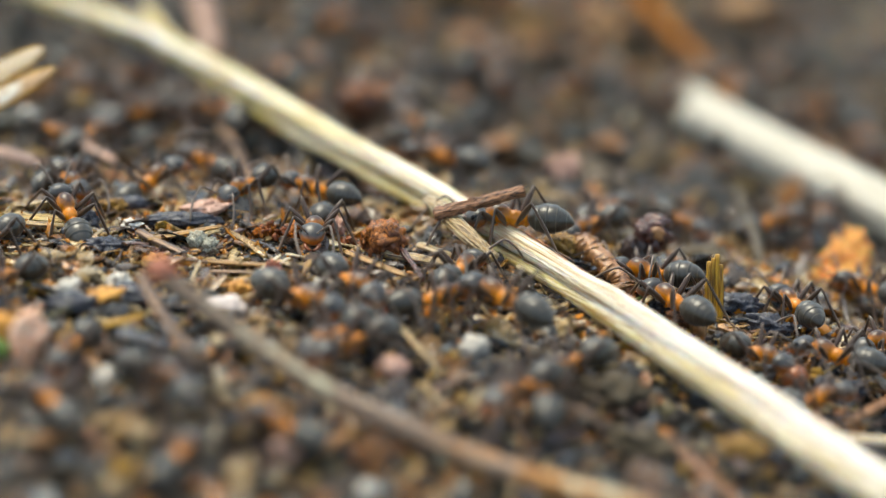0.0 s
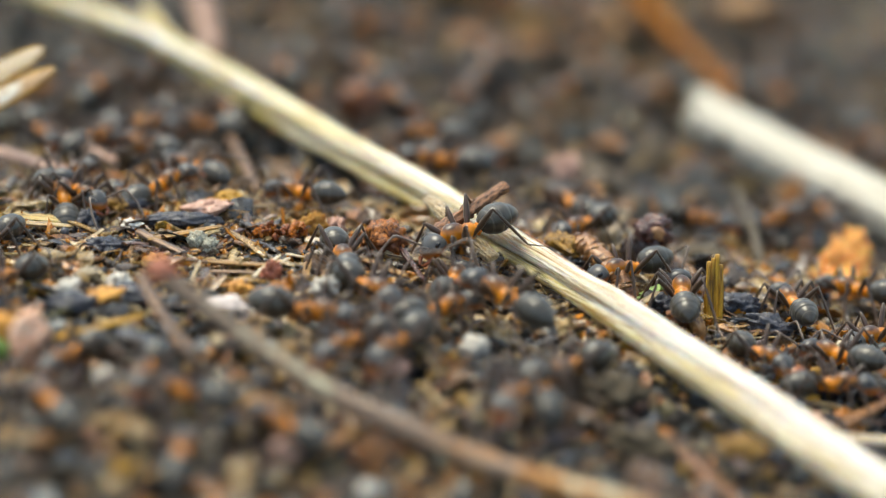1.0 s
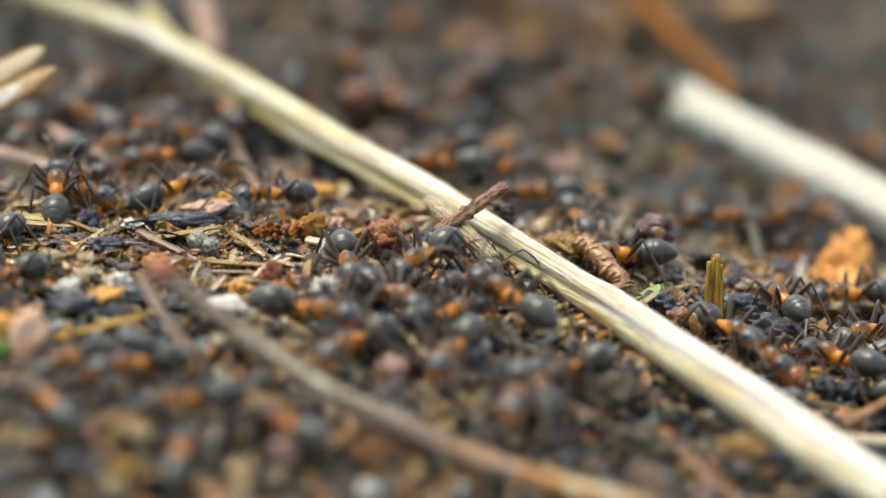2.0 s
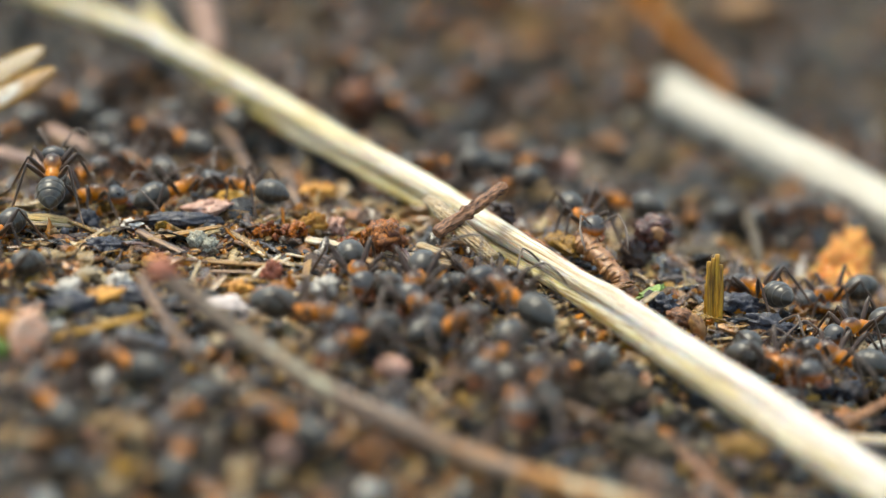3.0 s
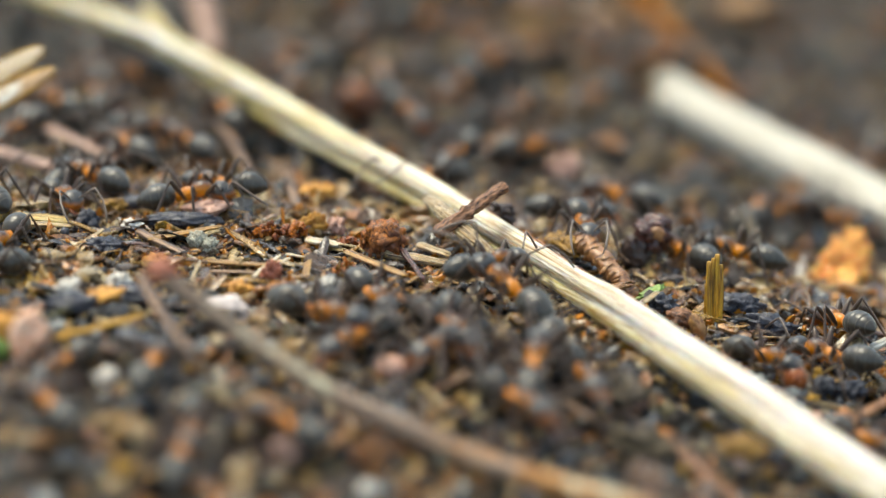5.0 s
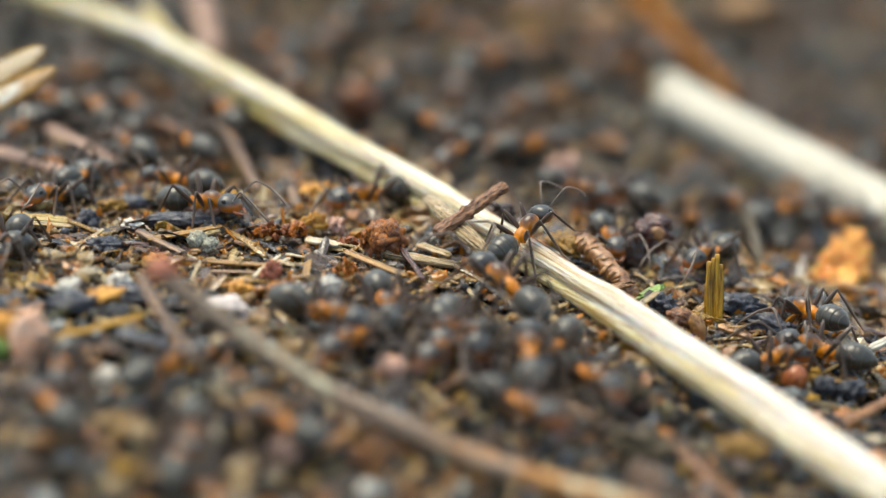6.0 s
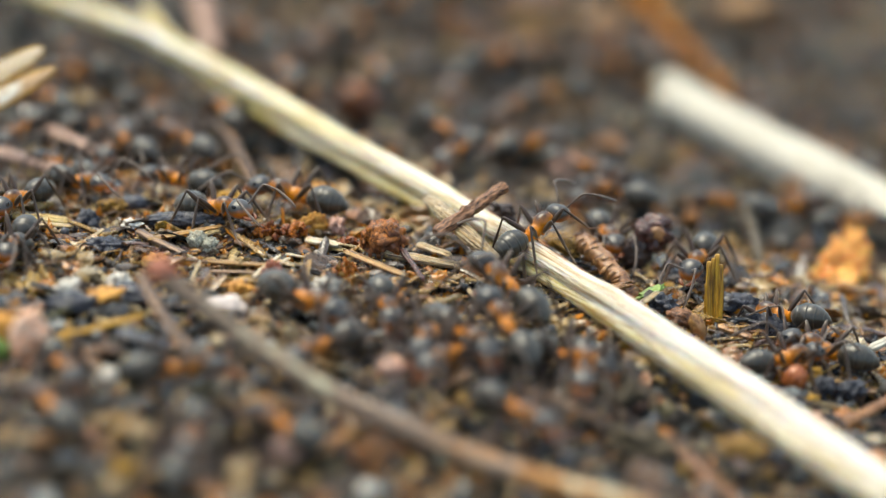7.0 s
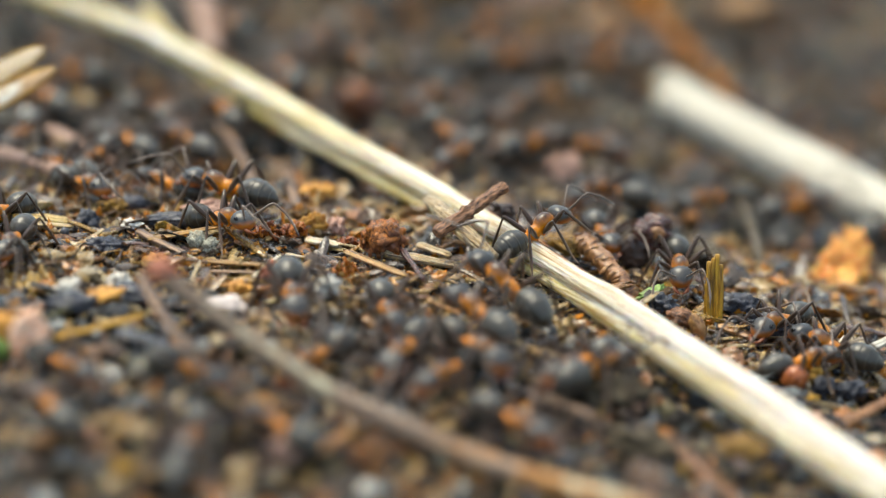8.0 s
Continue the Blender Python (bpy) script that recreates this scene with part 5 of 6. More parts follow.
def motions():
    """All that moves: the ants, the straw that they drag and the twig on it."""
    out = (Vector((20.4, 49.6, -4.8)) - Vector((22.7, 47.0, -5.2))) * MM
    place = FAR_STRAW.matrix_basis.copy()
    walk(FAR_STRAW, [(t, Matrix.Translation(out * k) @ place) for t, k in ((0, -.95), (.5, -1.0), (1.0, -1.2), (1.5, -1.0), (1.7, -.9), (2.2, -.45), (2.8, -.05), (3.5, 0), (8.0, 0))])
    walk(TWIG, [(t, along(a, b)) for t, a, b in (
        (0.0, (-0.7, -1.3, 3.4), (5.2, -0.3, 4.7)), (0.5, (-0.7, -1.2, 3.6), (5.1, -0.2, 4.8)), (1.0, (-0.5, -3.7, 2.9), (5.3, 1.1, 5.1)),
        (1.5, (-0.5, -3.8, 2.8), (5.4, 1.2, 5.2)), (8.0, (-0.5, -3.8, 2.8), (5.4, 1.2, 5.2)))])
    crawl('wood ant heading away past the ochre straw bits', 1.08, [(0, -29.7, 0.1, 1.4, 113, 19), (0.5, -30.5, 2.7, 1.4, 109, 22), (1, -30.2, 3.6, 1.3, 100, 18), (1.5, -30.5, 3.8, 1.4, 94, 18), (3, -30.8, 1.9, 3.9, 94, 13), (3.5, -32.1, 3.4, 2.9, 91, 1), (4, -35.6, 6.7, 1.9, 129, 0), (4.5, -35.8, 1.5, 2.3, 130, 0), (6, -39.3, 2.1, 2, 135, 0)])
    crawl('wood ant facing its nestmates beside the charcoal', 1.0, [(0, -30, 6.6, 1.3, -64, 0), (0.5, -29.7, 5.9, 1.4, -64, 0), (1, -28.8, 3.5, 1.5, -51, 0), (1.5, -28.9, 4.3, 1.3, -40, 3), (3, -28.1, 3.3, 1.3, -5, 2), (3.5, -27.8, 3.8, 1.3, -24, 8), (4, -29.1, 3.6, 1.3, -13, 5), (4.5, -29.6, 3, 1.3, -34, 7), (5.25, -30.4, 3, 1.4, -80, 12), (6, -31.3, 2.9, 1.5, -125, 16), (6.5, -32.8, 2.1, 1.9, -125, 10), (7, -33.5, 0.4, 2.1, -123, 2), (7.5, -33.5, -0.6, 2, -132, 1), (8, -34.8, -1.8, 1.8, -124, 2)])
    crawl('wood ant walking over the black charcoal', 1.05, [(0, -23.1, 8.2, 0.8, 43, 15), (0.5, -22.9, 7.8, 0.8, 39, 13), (1, -22.1, 6.7, 1, 35, 12), (1.5, -21.2, 5.3, 1.3, 25, 9), (3, -20.6, 4.8, 1.3, 29, 3), (3.5, -20.1, 3.7, 1.5, 16, 6), (4, -19.9, 4.2, 1.5, 13, 4), (4.5, -19.8, 3.7, 1.5, 13, 4), (6, -18.7, 1.1, 1.5, -29, 4), (6.5, -17.6, 0, 1.5, -33, 7), (7, -17.5, -0.2, 1.5, -39, 7), (7.5, -17.3, -1.5, 1.4, -46, 8), (8, -17, -2.2, 1.3, -41, 10)])
    crawl("", 1.05, [(0, -33.1, -13.6, 1.1, -131, 0), (1.5, -33.1, -13.6, 1.1, -131, 0), (3, -33.6, -12.9, 1.2, -135, 0), (4, -34.7, -12.8, 1.2, -137, 0), (4.5, -34.7, -13.8, 1.2, -134, 0), (6, -35.3, -8.7, 1.3, -149, 0), (8, -34.8, -10.5, 1.2, -128, 0)])
    crawl("", 1, [(0, -35.0, -6.3, 1.4, -120, 0), (1.5, -35.0, -6.4, 1.4, -121, 0), (3, -34.8, -5.4, 1.5, -118, 0), (4.5, -34.0, -6.4, 1.5, -109, 0), (6, -33.4, -7.0, 1.5, -101, 0), (7, -32.9, -7.4, 1.6, -101, 0), (8, -33.1, -7.2, 1.6, -102, 0)])
    crawl("", 1.0, [(0, -30.7, 9.9, 0.6, 56, 1), (0.5, -30.6, 9.9, 0.6, 36, -1), (1, -30.3, 9.3, 0.8, 49, -1), (1.5, -29.8, 7.9, 0.9, 48, -11), (3, -29.2, 8.4, 1, 50, 4), (3.5, -29.3, 9.5, 0.9, 51, 1), (4, -29.3, 9.6, 0.9, 41, 1), (4.5, -29.2, 9.3, 0.9, 41, 1), (6, -28.9, 8.9, 0.9, 56, -6), (6.5, -28.9, 7.6, 1.1, 53, -9), (6.75, -28.8, 7, 1.2, 4, 0), (7, -28.7, 6.4, 1.2, -46, 9), (7.5, -28.8, 6, 1.2, -53, 9), (8, -28.6, 6, 1.2, -50, 8)])
    crawl("", 1.08, [(0, -19.7, 15.9, -0.7, 133, 0), (0.5, -19.9, 13.0, -0.2, 138, 0), (1, -20.7, 12.2, 0.2, 141, 0), (1.25, -21.6, 14.2, 0.0, 179, 0), (1.5, -22.4, 16.3, -0.1, 217, 0), (2.25, -23.6, 14.9, -0.1, 178, 0), (3, -24.9, 13.5, 0.0, 140, 0), (3.25, -25.6, 11.5, 0.4, 179, 0), (3.5, -26.4, 9.5, 0.9, 218, 0), (4, -27.1, 8.7, 1.1, 207, 0), (4.5, -27.4, 7.0, 1.4, 148, 0), (6, -31.2, 11.4, 0.6, 142, 0)])
    crawl("", 1.08, [(0, -19.9, 27.8, -0.5, 152, 0), (1.5, -21.2, 23.8, -0.8, 152, 0), (3, -22.3, 21.1, -0.5, 126, 0), (3.5, -21.8, 20.7, -0.5, 123, 0), (8, -21.7, 20.4, -0.5, 123, 0)])
    crawl("", 1.05, [(0, -29.4, 22.1, -0.5, 55, 0), (1.5, -28.5, 20.3, -0.3, 41, 0), (2.25, -27.5, 17.9, -0.2, -7, 0), (3, -26.5, 15.5, -0.1, -55, 0), (3.333, -26.6, 16.7, -0.1, 5, 0), (3.667, -26.7, 17.8, -0.1, 65, 0), (4, -26.8, 19.0, -0.1, 125, 0), (6, -26.7, 19.0, -0.1, 128, 0), (8, -26.5, 19.5, -0.1, 126, 0)])
    crawl("", 1.0, [(0, -10.5, 5, 1.3, 152, 4), (0.5, -10.8, 4.6, 1.4, 153, 2), (1, -11.6, 6.1, 0.5, 155, -4), (1.5, -12.9, 3.9, 0.8, 216, 7), (3, -16.1, 4.9, 1.4, 151, 1), (3.5, -16.8, 6.6, 1.3, 216, 0), (4.5, -16.3, 5.8, 1.5, 218, 0), (4.85, -17.6, 5.4, 1.6, 184, 0), (5.2, -18.8, 5, 1.7, 150, 0), (6, -21.7, 7.9, 0.9, 158, 0), (7, -21.7, 8, 0.9, 156, 0), (8, -22.5, 6.7, 1.1, 140, 0)])
    crawl("", 1.15, [(0, -0.3, 21.6, -2.5, 152, 0), (2.25, -0.5, 19.8, -2.5, 182, 0), (4.5, -0.8, 18.1, -2.6, 212, 0), (5, -1.9, 14.2, -1.6, 222, 8), (5.25, -2.7, 10.6, 2.6, 218, 12), (5.5, -4.0, 7.6, 0.9, 205, -14), (6, -6.2, 7.8, -0.7, 208, 2), (6.5, -8.8, 3.8, 0.4, 152, -3), (7, -12.5, 4.4, 0.8, 165, 7), (7.5, -15.4, 3.4, 1.5, 165, 1), (8, -17.6, 3.4, 1.8, 157, 4)])
    crawl("", 1.1, [(0, -10, -1.6, 0.3, -98, 8), (0.5, -8.9, -4.3, 0.3, -86, 5), (1, -7.8, -7.1, 0.2, -77, 4), (1.5, -7.5, -7.9, 0.2, -82, -1), (3, -6.6, -10, 0.1, -79, 0), (3.5, -5.9, -11.6, -0.1, -68, 3), (4, -5.4, -13.1, -0.3, -65, 3), (4.5, -5.5, -13.7, -0.3, -63, 2), (6, -4.4, -14.9, -0.4, -78, 0), (8, -4.2, -16.1, -0.6, -80, 0)])
    crawl("", 1.2, [(0, -6.8, -13.2, 0.2, -54, 0), (0.5, -6.3, -13.5, 0.1, -55, 0), (1, -5.5, -13.4, -0.1, -51, 0), (1.5, -4.6, -13.8, -0.2, -45, 0), (3, -2.3, -15.1, -0.6, -54, 0), (3.5, -2.2, -15.5, -0.7, -51, 0), (4, -1.6, -16.5, -0.8, -52, 0), (4.5, -0.4, -17.8, -1.0, -54, 0), (6, 1.3, -19.2, -1.2, -55, 0), (8, 2.4, -21.7, -1.4, -53, 0)])
    crawl("", 1.25, [(0, -10.4, -16.4, 0.2, -39, 0), (0.5, -9.9, -17.7, 0.0, -26, 0), (1, -9.7, -18.3, -0.1, -22, 0), (1.5, -9.6, -18.1, -0.0, -20, 0), (3, -9.7, -18.6, -0.1, -27, 0), (4, -9.7, -18.6, -0.1, -27, 0), (4.5, -8.8, -18.5, -0.1, -30, 0), (6, -8.7, -18.4, -0.1, -34, 0), (6.5, -9.0, -16.7, 0.2, -33, 0), (7, -10.0, -16.9, 0.2, -42, 0), (8, -11.3, -15.7, 0.3, -83, 0)])
    crawl("", 1.1, [(0, -0.4, -13.5, -0.7, 31, 0), (0.5, -0.2, -14.0, -0.8, 31, 0), (1, 0.1, -14.9, -0.9, 30, 0), (1.5, 0.6, -15.0, -1.0, 30, 0), (3, 0.8, -17.5, -1.1, 46, 0), (3.5, 0.5, -18.5, -1.2, 101, 0), (4, 0.2, -19.6, -1.2, 156, 0), (4.5, -0.1, -20.6, -1.3, 212, 0), (6, 0.5, -21.1, -1.3, 225, 0), (8, 0.4, -24.8, -1.8, 230, 0)])
    crawl('large wood ant with swollen gaster beside the straw', 1.25, [(0, 4.2, -14.5, -0.4, 139, 4), (1, 4.2, -14, -0.4, 139, 7), (1.5, 4.4, -13.9, -0.4, 139, 9), (3, 4.5, -13.7, -0.4, 135, 8), (4, 4.5, -12.8, -0.3, 135, 12), (6, 4.3, -11.8, -0.2, 131, 14), (8, 4.1, -11.7, -0.2, 136, 18)])
    crawl('wood ant hauling a twig over the pale straw', 1.2, [(0, 5.3, 0.2, 0.2, -193, -2), (0.5, 3.8, -2.4, 0.8, -174, -6), (1, 1.9, -4, 0.7, -151, -11), (1.5, -0.3, -6.6, 0.6, -140, -9), (3, -2, -11.9, -0.2, -102, 0), (3.5, -1.4, -14.2, -0.5, -88, 0), (4, -0.4, -14.7, -0.8, -76, 0), (4.5, 0.5, -16.7, -1, -87, 0), (6, 0.2, -18.5, -1.1, -98, 0), (8, -2.9, -22.1, -1.4, -111, 0)])
    crawl('wood ant climbing over the pale straw beside the husk', 1.05, [(0, 1.5, -7.5, -0.7, 68, 0), (0.5, 1.6, -7.8, -0.7, 66, 0), (1, 0.9, -8.8, -1.1, 75, 0), (1.5, 1.5, -7.8, -1.1, 68, 0), (3, 3.2, -9.4, -1, 32, 0), (3.5, 2.8, -10, -0.7, 40, 0), (4.5, 3, -10.4, -0.6, 36, 0), (5.2, 4.4, -7.5, 0.6, 35, 0), (6, 6.8, -2.7, 0.8, 51, 19), (6.5, 7.2, -2.4, 0.6, 43, 16), (7, 7.9, -1.4, 0.5, 42, 19), (7.5, 8, -1.5, 0.5, 42, 16), (8, 7.9, -1.6, 0.5, 41, 18)])
    crawl('wood ant peering over the curled ribbed husk', 1.05, [(0, 11.9, 7.4, -3.0, -133, 0), (1, 11.1, 6.4, -2.6, -129, 0), (1.7, 11.1, 9.7, -3.3, -86, 0), (2.8, 10.7, 3.3, -0.7, -60, 0), (3, 11.1, 3.7, -0.8, -68, 0), (3.5, 11.4, 4.3, -1.0, -68, 0), (4, 11.0, 3.7, -0.8, -69, 0), (4.5, 10.4, 3.1, -0.7, -80, 0), (6, 13.4, 5.2, -3.1, -74, 0), (8, 12.9, 5.7, -3.1, -75, 0)])
    crawl("", 1.2, [(0, 7.2, -26.3, -3, 92, 0), (3, 6.9, -24.7, -2.8, 94, 0), (4, 6.1, -24.7, -1.3, 89, 11), (4.5, 6.8, -24, -1.5, 80, 12), (6, 6.3, -22.2, -1.3, 90, 10), (6.5, 5.6, -20.4, -1, 104, 9), (7, 4.2, -17.6, -0.7, 116, 19), (7.5, 2.7, -18.5, -0.3, 132, 7), (8, 2.4, -17.5, -0.2, 120, 3)])
    crawl("", 1.15, [(0, -6.8, -22.1, -0.8, -137, 0), (1.5, -6.8, -22.1, -0.8, -134, 0), (3, -6.6, -21.7, -0.8, -132, 0), (6, -6.5, -21.3, -0.7, -134, 0), (6.5, -7.8, -21.3, -0.7, -140, 0), (7, -9.1, -22.8, -0.9, -133, 0), (8, -9.4, -24.1, -1.1, -128, 0)])
    crawl('wood ant resting among black clods and fibres', 1.1, [(0, 29.7, -11, -6.4, 153, 5), (1, 30.2, -11, -6.5, 138, -5), (1.5, 30.1, -11.3, -6.5, 140, -3), (3, 30, -11.1, -6.5, 151, 5), (3.5, 30, -10.8, -6.4, 155, 3), (4.5, 29.8, -11, -6.5, 148, -1), (6, 28.5, -10.3, -6.2, 161, 10), (6.5, 28.5, -10.2, -6.2, 161, 11), (7, 28.6, -10.2, -6.2, 162, 12), (7.5, 28.8, -9.5, -6.2, 157, 14), (8, 29.3, -9.4, -6.3, 149, 11)])
    crawl("", 1.05, [(0, 34.3, -7.2, -6.8, -146, 0), (3, 32.3, -6.2, -6.2, -149, 0), (3.5, 31.9, -6.5, -6.1, -149, 0), (4, 31.8, -6, -6.2, -194, -7), (4.5, 31.7, -5.5, -6.3, -239, -14), (6, 28.8, -4, -5.8, -236, -8), (6.5, 27.7, -4.9, -5.8, -227, -8), (7, 26.2, -5, -5.6, -207, -6), (7.5, 25.8, -6.3, -5.6, -148, 4), (8, 26.1, -6.3, -5.7, -131, 6)])
    crawl("", 1.05, [(0, 27.5, -2.7, -5.6, 118, 1), (1, 27.4, -2.6, -5.5, 110, -1), (1.5, 27.3, -2.6, -5.5, 110, 0), (3, 24.9, -1.4, -5, 127, -7), (3.5, 24, -1.5, -4.8, 129, -7), (4, 22.4, -0.1, -4.2, 133, 4), (4.5, 19.8, -1.9, -3.7, 150, 3), (5.2, 18.5, 8.4, -4.2, 135, 0), (5.6, 16.3, 13.4, -4.3, 175, 0), (6, 14.1, 18.3, -4.4, 216, 0), (8, 13.2, 18.4, -4.1, 212, 0)])
    crawl('wood ant coming round the ochre splinter', 1.05, [(0, 34, 4, -7, 136, 0), (1.5, 32.5, 2.4, -6.7, 170, 0), (3, 31, 0.9, -6.4, 205, 0), (3.5, 28.8, 1.2, -5.4, 208, 0), (4, 26.6, 1.2, -4.6, 136, 9), (4.5, 24.2, 5.7, -4.3, 135, 9), (5.25, 22.7, 4.2, -4, 185, 9), (6, 21.2, 2.6, -3.6, 235, 9), (6.5, 20.5, 1.3, -3.3, 243, 2), (7, 20.3, 0.9, -3.3, 253, 0), (7.5, 19.1, 0.6, -3.2, 255, 2), (8, 18.7, -0.3, -3.2, 269, -3)])
    crawl("", 1.05, [(0, 28.0, 19.7, -7.5, 33, 0), (3, 28.7, 21.9, -7.6, 36, 0), (8, 30.6, 26.6, -8.7, 31, 0)])
    crawl("", 1.1, [(0, 16.1, -2.0, -3.3, 157, 0), (0.4, 14.8, -2.2, -3.0, 205, 0), (1, 14.2, -2.7, -2.8, 209, 0), (1.7, 14.1, -2.2, -2.8, 208, 0), (2.05, 13.9, 1.4, -3.0, 167, 0), (2.4, 13.7, 5.1, -3.2, 127, 0), (3, 14.5, 16.0, -4.3, 143, 0), (8, 13.6, 18.1, -4.2, 146, 0)])
    crawl('wood ant hurrying past the red seed', 1.05, [(0, 28.0, -19.6, -6.2, 36, 0), (1, 29.7, -16.0, -6.6, 0, 0), (1.5, 32.2, -15.8, -7.0, 19, 0), (2.2, 37.5, -13.4, -8.0, 4, 0)])
    crawl('wood ant squeezing along the pale straw', 1.15, [(0, 17.7, -7.2, -3.6, 125, 0), (0.8, 17.7, -6.9, -3.6, 124, 0), (1, 18.6, -5.3, -3.8, 89, 0), (1.25, 19.7, -7.1, -4.1, 50, 0), (1.375, 19.7, -7.9, -4.2, -3, 0), (1.5, 19.7, -8.8, -4.3, -56, 0), (1.7, 20.5, -9.4, -4.5, -59, 0), (3, 25.6, -15.2, -5.6, -37, 0), (3.5, 27.5, -17.7, -6.0, -37, 0), (4.5, 29.7, -20.2, -6.8, -37, 0), (5.5, 32.1, -27.0, -8.1, -54, 0)])
    crawl("", 1, [(0, 24.2, -13.2, -5.3, -46, 0), (3, 24.6, -13.1, -5.4, -60, 0), (4.5, 24.4, -13.4, -5.4, -61, 0), (5.25, 24.9, -13.4, -5.4, -18, 0), (6, 25.3, -13.3, -5.5, 26, 0), (6.5, 26.1, -12.6, -5.6, 27, 0), (7, 26.4, -12.8, -5.7, 23, 0), (8, 27.8, -12.7, -6.0, 28, 0)])
    crawl('wood ant crossing the litter behind the straw', 1.05, [(0, -25.7, 28.5, -0.9, 35, 0), (1.5, -25.2, 23.4, -0.3, -8, 0), (3, -25.2, 23.3, -0.3, -0, 0), (6, -23.9, 22.7, -0.3, -38, 0), (8, -22.7, 24.0, -0.7, -61, 0)])
    crawl('wood ant crossing the litter behind the straw', 1, [(0, -27.1, 29.5, -0.8, 40, 0), (1.5, -30.6, 35.9, -0.6, 77, 0), (3, -30.5, 35.5, -0.6, 79, 0), (6, -29.8, 29.7, -0.7, 106, 0), (6.5, -29.3, 26.9, -0.6, 47, 0), (7, -28.8, 24.2, -0.5, -13, 0), (7.5, -28.3, 21.4, -0.4, -73, 0), (8, -28.4, 19.1, -0.2, -82, 0)])
    crawl('wood ant crossing the litter behind the straw', 1, [(0, -32.7, 21.8, -0.1, -39, 0), (1.5, -34.5, 22.2, -0.2, -81, 0), (3, -36.4, 22.6, -0.3, -124, 0), (6, -35.8, 22.8, -0.2, -123, 0), (8, -35.6, 21.6, -0.3, -107, 0)])
    crawl('wood ant crossing the litter behind the straw', 1.05, [(0, -18.3, 27.5, -0.4, 100, 0), (8, -18.7, 27.6, -0.4, 105, 0)])
    crawl('wood ant crossing the litter behind the straw', 1, [(0, -14.4, 42.8, -1.8, 118, 0), (8, -14.2, 42.7, -1.9, 116, 0)])
    crawl('wood ant crossing the litter behind the straw', 1, [(0, -2.7, 30.5, -2.4, 130, 0), (1.5, -0.8, 26.1, -2.5, 188, 0), (3, 1.2, 21.7, -2.6, 247, 0), (6, 1.1, 23.4, -2.5, 239, 0), (8, 1.4, 23.3, -2.5, 234, 0)])
    crawl('wood ant crossing the litter behind the straw', 1.05, [(0, 13.4, 12.7, -3.8, 50, 0), (0.75, 11.1, 14.3, -3.8, 99, 0), (1.5, 8.9, 15.9, -3.9, 148, 0), (2.15, 7.3, 16.9, -3.7, 191, 0), (2.8, 5.8, 17.8, -3.5, 234, 0), (3, 5.0, 16.8, -3.3, 217, 0), (3.5, 4.4, 17.1, -3.2, 222, 0), (3.833, 6.2, 14.6, -3.1, 268, 0), (4.167, 8.1, 12.0, -3.0, 314, 0), (4.5, 9.9, 9.5, -2.9, 360, 0), (6, 11.5, 17.7, -3.8, 323, 0), (8, 12.7, 31.8, -5.2, 336, 0)])
    crawl('wood ant crossing the litter behind the straw', 1, [(0, -1.3, 24.8, -2.3, -37, 0), (1, 1.9, 23.4, -2.9, -5, 0), (2, 5.2, 22.0, -3.5, 27, 0), (5, 7.9, 27.9, -3.6, 24, 0), (8, 7.8, 28.5, -3.6, 39, 0)])
    crawl('wood ant crossing the litter behind the straw', 1, [(0, -32.6, 38.3, -0.7, -57, 0), (4, -30.8, 40.6, -0.8, -90, 0), (8, -35.2, 47.6, -1.1, -52, 0)])
    crawl('wood ant crossing the litter behind the straw', 1, [(0, 19.9, 15.9, -5.9, -52, 0), (2, 23.9, 19.1, -6.7, -12, 0), (4, 28.0, 22.3, -7.5, 29, 0), (5.333, 26.3, 22.6, -7.2, 87, 0), (6.667, 24.5, 23.0, -7.0, 145, 0), (8, 22.8, 23.3, -6.7, 203, 0)])
    crawl('wood ant crossing the litter behind the straw', 1, [(0, -15.8, 4.3, 1.7, -127, 0), (0.5, -20.5, 11.6, 0.8, -169, 0), (1, -25.3, 18.8, -0.0, -211, 0), (3, -32.5, 30.8, -0.7, -225, 0), (8, -34.5, 31.8, -0.5, -238, 0)])
    crawl('wood ant among damp crumbs near the lichened stem', 1.1, [(0, -20.2, -29.4, -0.1, -44, 0), (1, -21.3, -28.5, -0.1, -103, 0), (2, -22.4, -27.5, -0.1, -163, 0), (3, -23.5, -26.6, -0.0, -222, 0), (4.5, -21.6, -27.1, -0.0, -269, 0), (6, -19.6, -27.6, -0.0, -316, 0), (7, -18.8, -27.8, -0.2, -359, 0), (8, -18.0, -28.1, -0.3, -402, 0)])
    crawl('wood ant among damp crumbs near the lichened stem', 1.1, [(0, -27.7, -33.6, -0.2, 114, 0), (3, -28.0, -33.6, -0.2, 117, 0), (8, -27.9, -34.0, -0.3, 117, 0)])
    crawl('wood ant among damp crumbs near the lichened stem', 1.1, [(0, -18.2, -38.9, -1.8, 73, 0), (1, -18.2, -38.8, -1.8, 85, 0), (8, -18.1, -39.0, -1.8, 86, 0)])
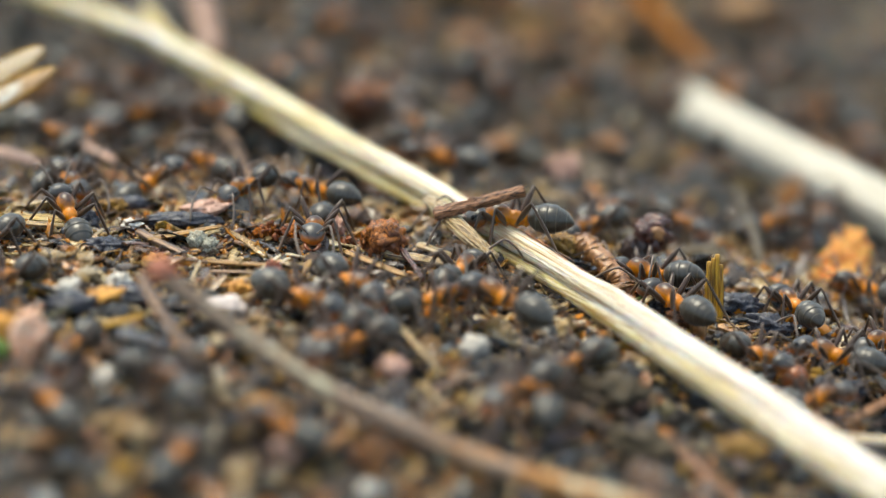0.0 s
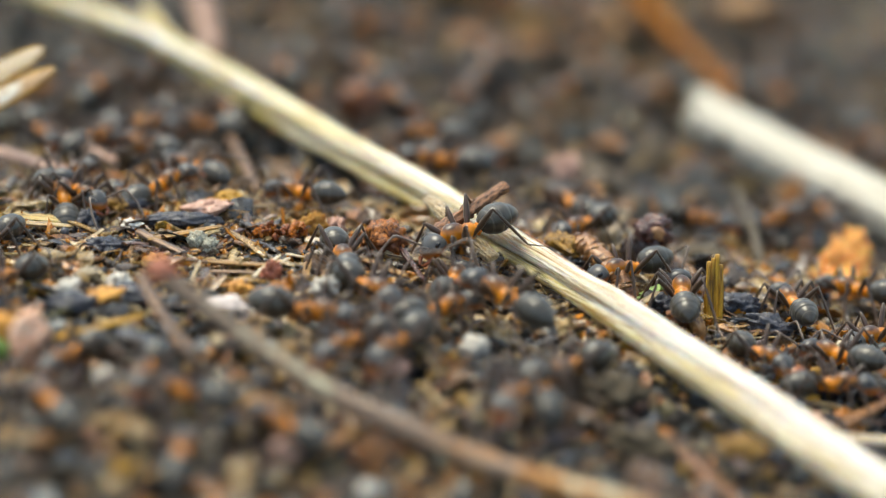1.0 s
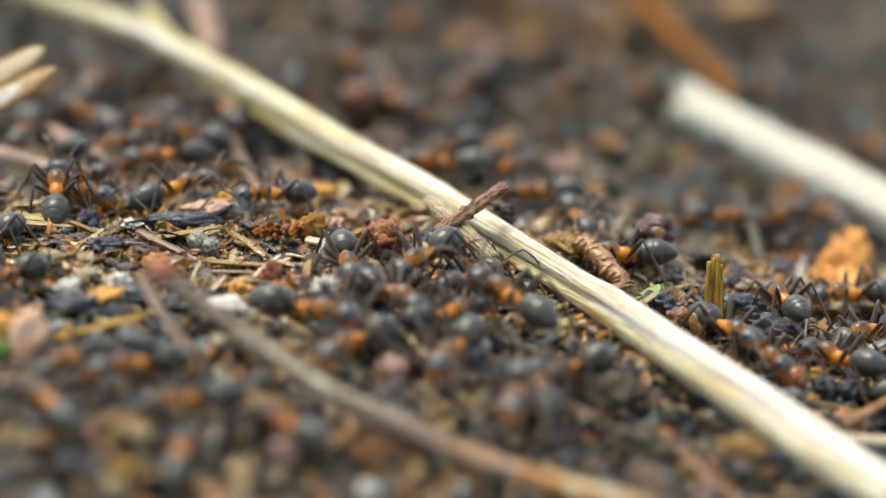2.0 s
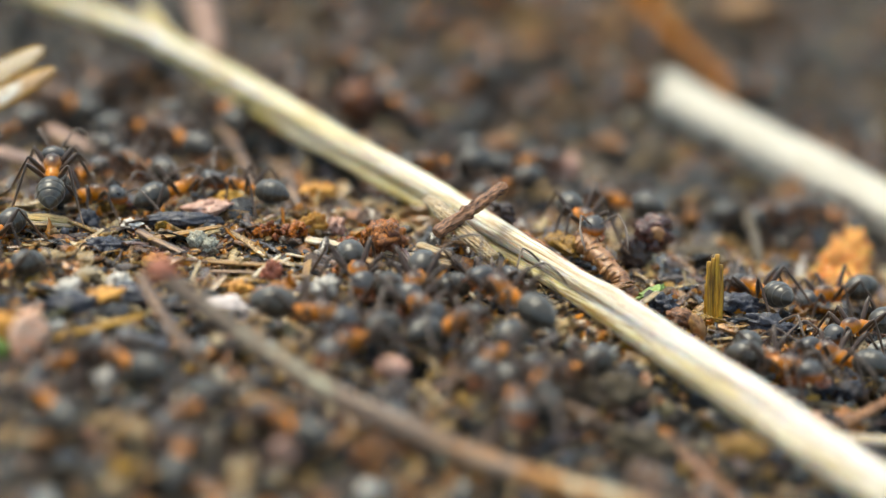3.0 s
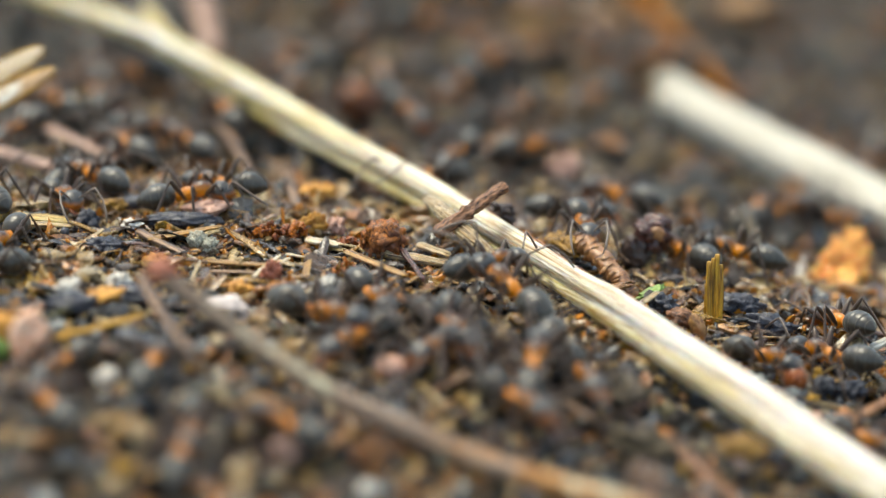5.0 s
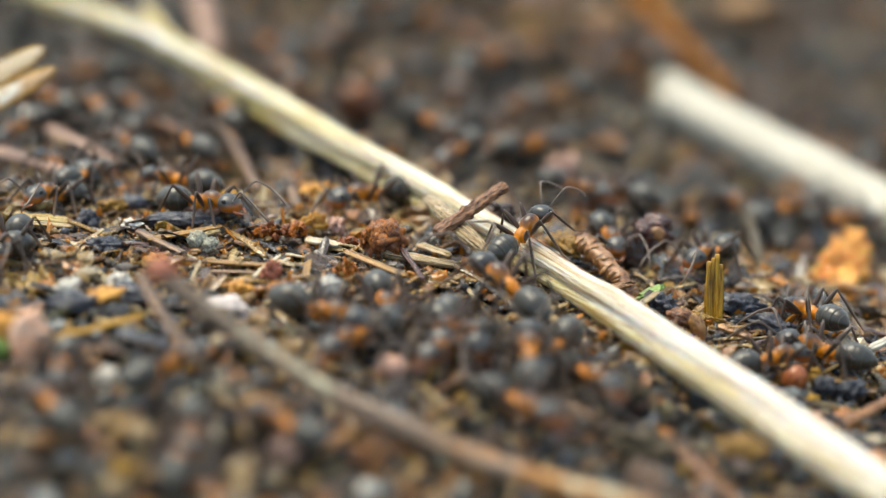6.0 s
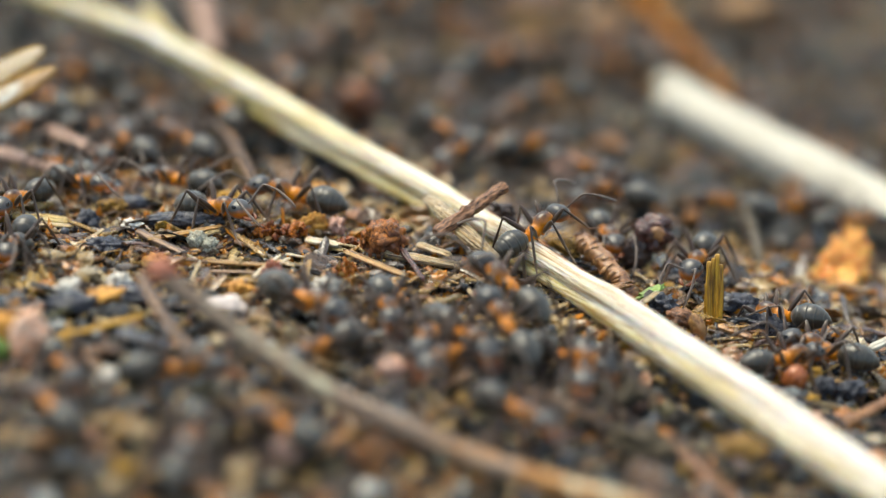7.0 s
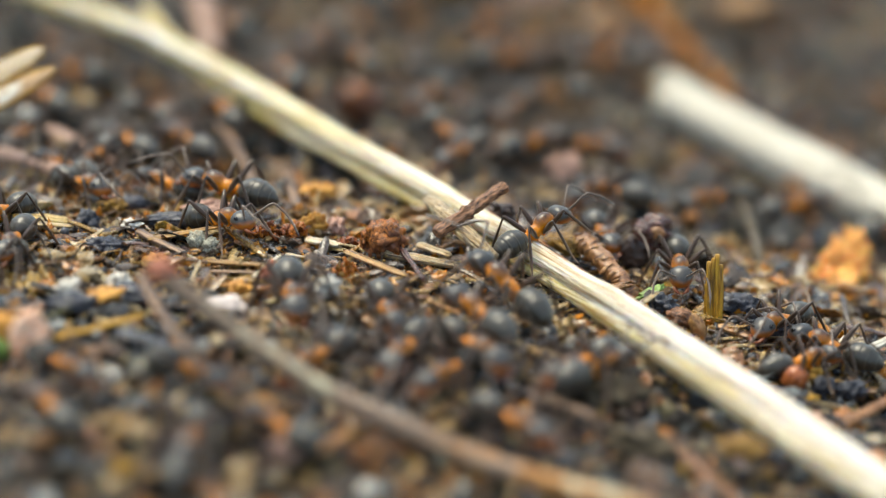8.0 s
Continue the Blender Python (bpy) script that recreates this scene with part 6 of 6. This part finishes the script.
    crawl('wood ant among damp crumbs near the lichened stem', 1.05, [(0, -27.2, -23.9, -0.1, -108, 0), (2, -27.2, -26.0, -0.3, -132, 0), (4, -27.8, -26.7, -0.3, -136, 0), (6, -27.6, -26.8, -0.3, -90, 0), (8, -27.4, -26.9, -0.3, -44, 0)])
    crawl('wood ant among damp crumbs near the lichened stem', 1.15, [(0, 9.3, -21.2, -2.9, -135, 0), (3, 9.3, -22.2, -3.1, -136, 0), (4.5, 10.0, -22.3, -3.2, -94, 0), (6, 10.7, -22.3, -3.3, -52, 0), (7, 10.4, -21.6, -3.1, -92, 0), (8, 10.0, -21.0, -3.0, -133, 0)])
    crawl('wood ant among damp crumbs near the lichened stem', 1.2, [(0, 5.5, -27.2, -2.4, -133, 0), (3, 5.2, -28.1, -2.5, -83, 0), (6, 5.6, -29.0, -2.7, -50, 0), (8, 5.2, -31.2, -3.1, -51, 0)])
    crawl('wood ant among damp crumbs near the lichened stem', 1.1, [(0, -11.4, -34.7, -1.5, 132, 0), (4, -11.3, -34.4, -1.4, 135, 0), (8, -11.8, -34.7, -1.5, 132, 0)])
    crawl('wood ant among damp crumbs near the lichened stem', 1.1, [(0, -19.0, -29.7, -0.3, 108, 0), (1.333, -18.6, -31.4, -0.6, 164, 0), (2.667, -18.2, -33.1, -0.9, 219, 0), (4, -17.8, -34.8, -1.2, 275, 0), (8, -17.6, -36.8, -1.5, 263, 0)])
    crawl('wood ant among damp crumbs near the lichened stem', 1.2, [(0, -8.2, -21.5, -0.7, -129, 0), (3, 3.9, -22.5, -1.7, -112, 0), (6, 8.1, -19.6, -2.6, -116, 0), (6.667, 9.3, -20.0, -2.8, -61, 0), (7.333, 10.4, -20.4, -3.1, -7, 0), (8, 11.6, -20.9, -3.3, 48, 0)])
    # far ants that wander about
    rnd = random.Random(5)
    for _ in range(34):
        x, y, h = rnd.uniform(-34, 50), rnd.uniform(24, 95), rnd.uniform(0, 360)
        rows = []
        for k in range(6):
            rows.append((k * 1.6, x, y, hill(x, y), h, 0))
            step = rnd.choice((0.3, 1.5, 5.0))
            h += rnd.uniform(-40, 40)
            x, y = x + step * math.cos(radians(h)), y + step * math.sin(radians(h))
        crawl("wood ant wandering over the dark far slope", rnd.uniform(.95, 1.1), rows, lively=False)


motions()
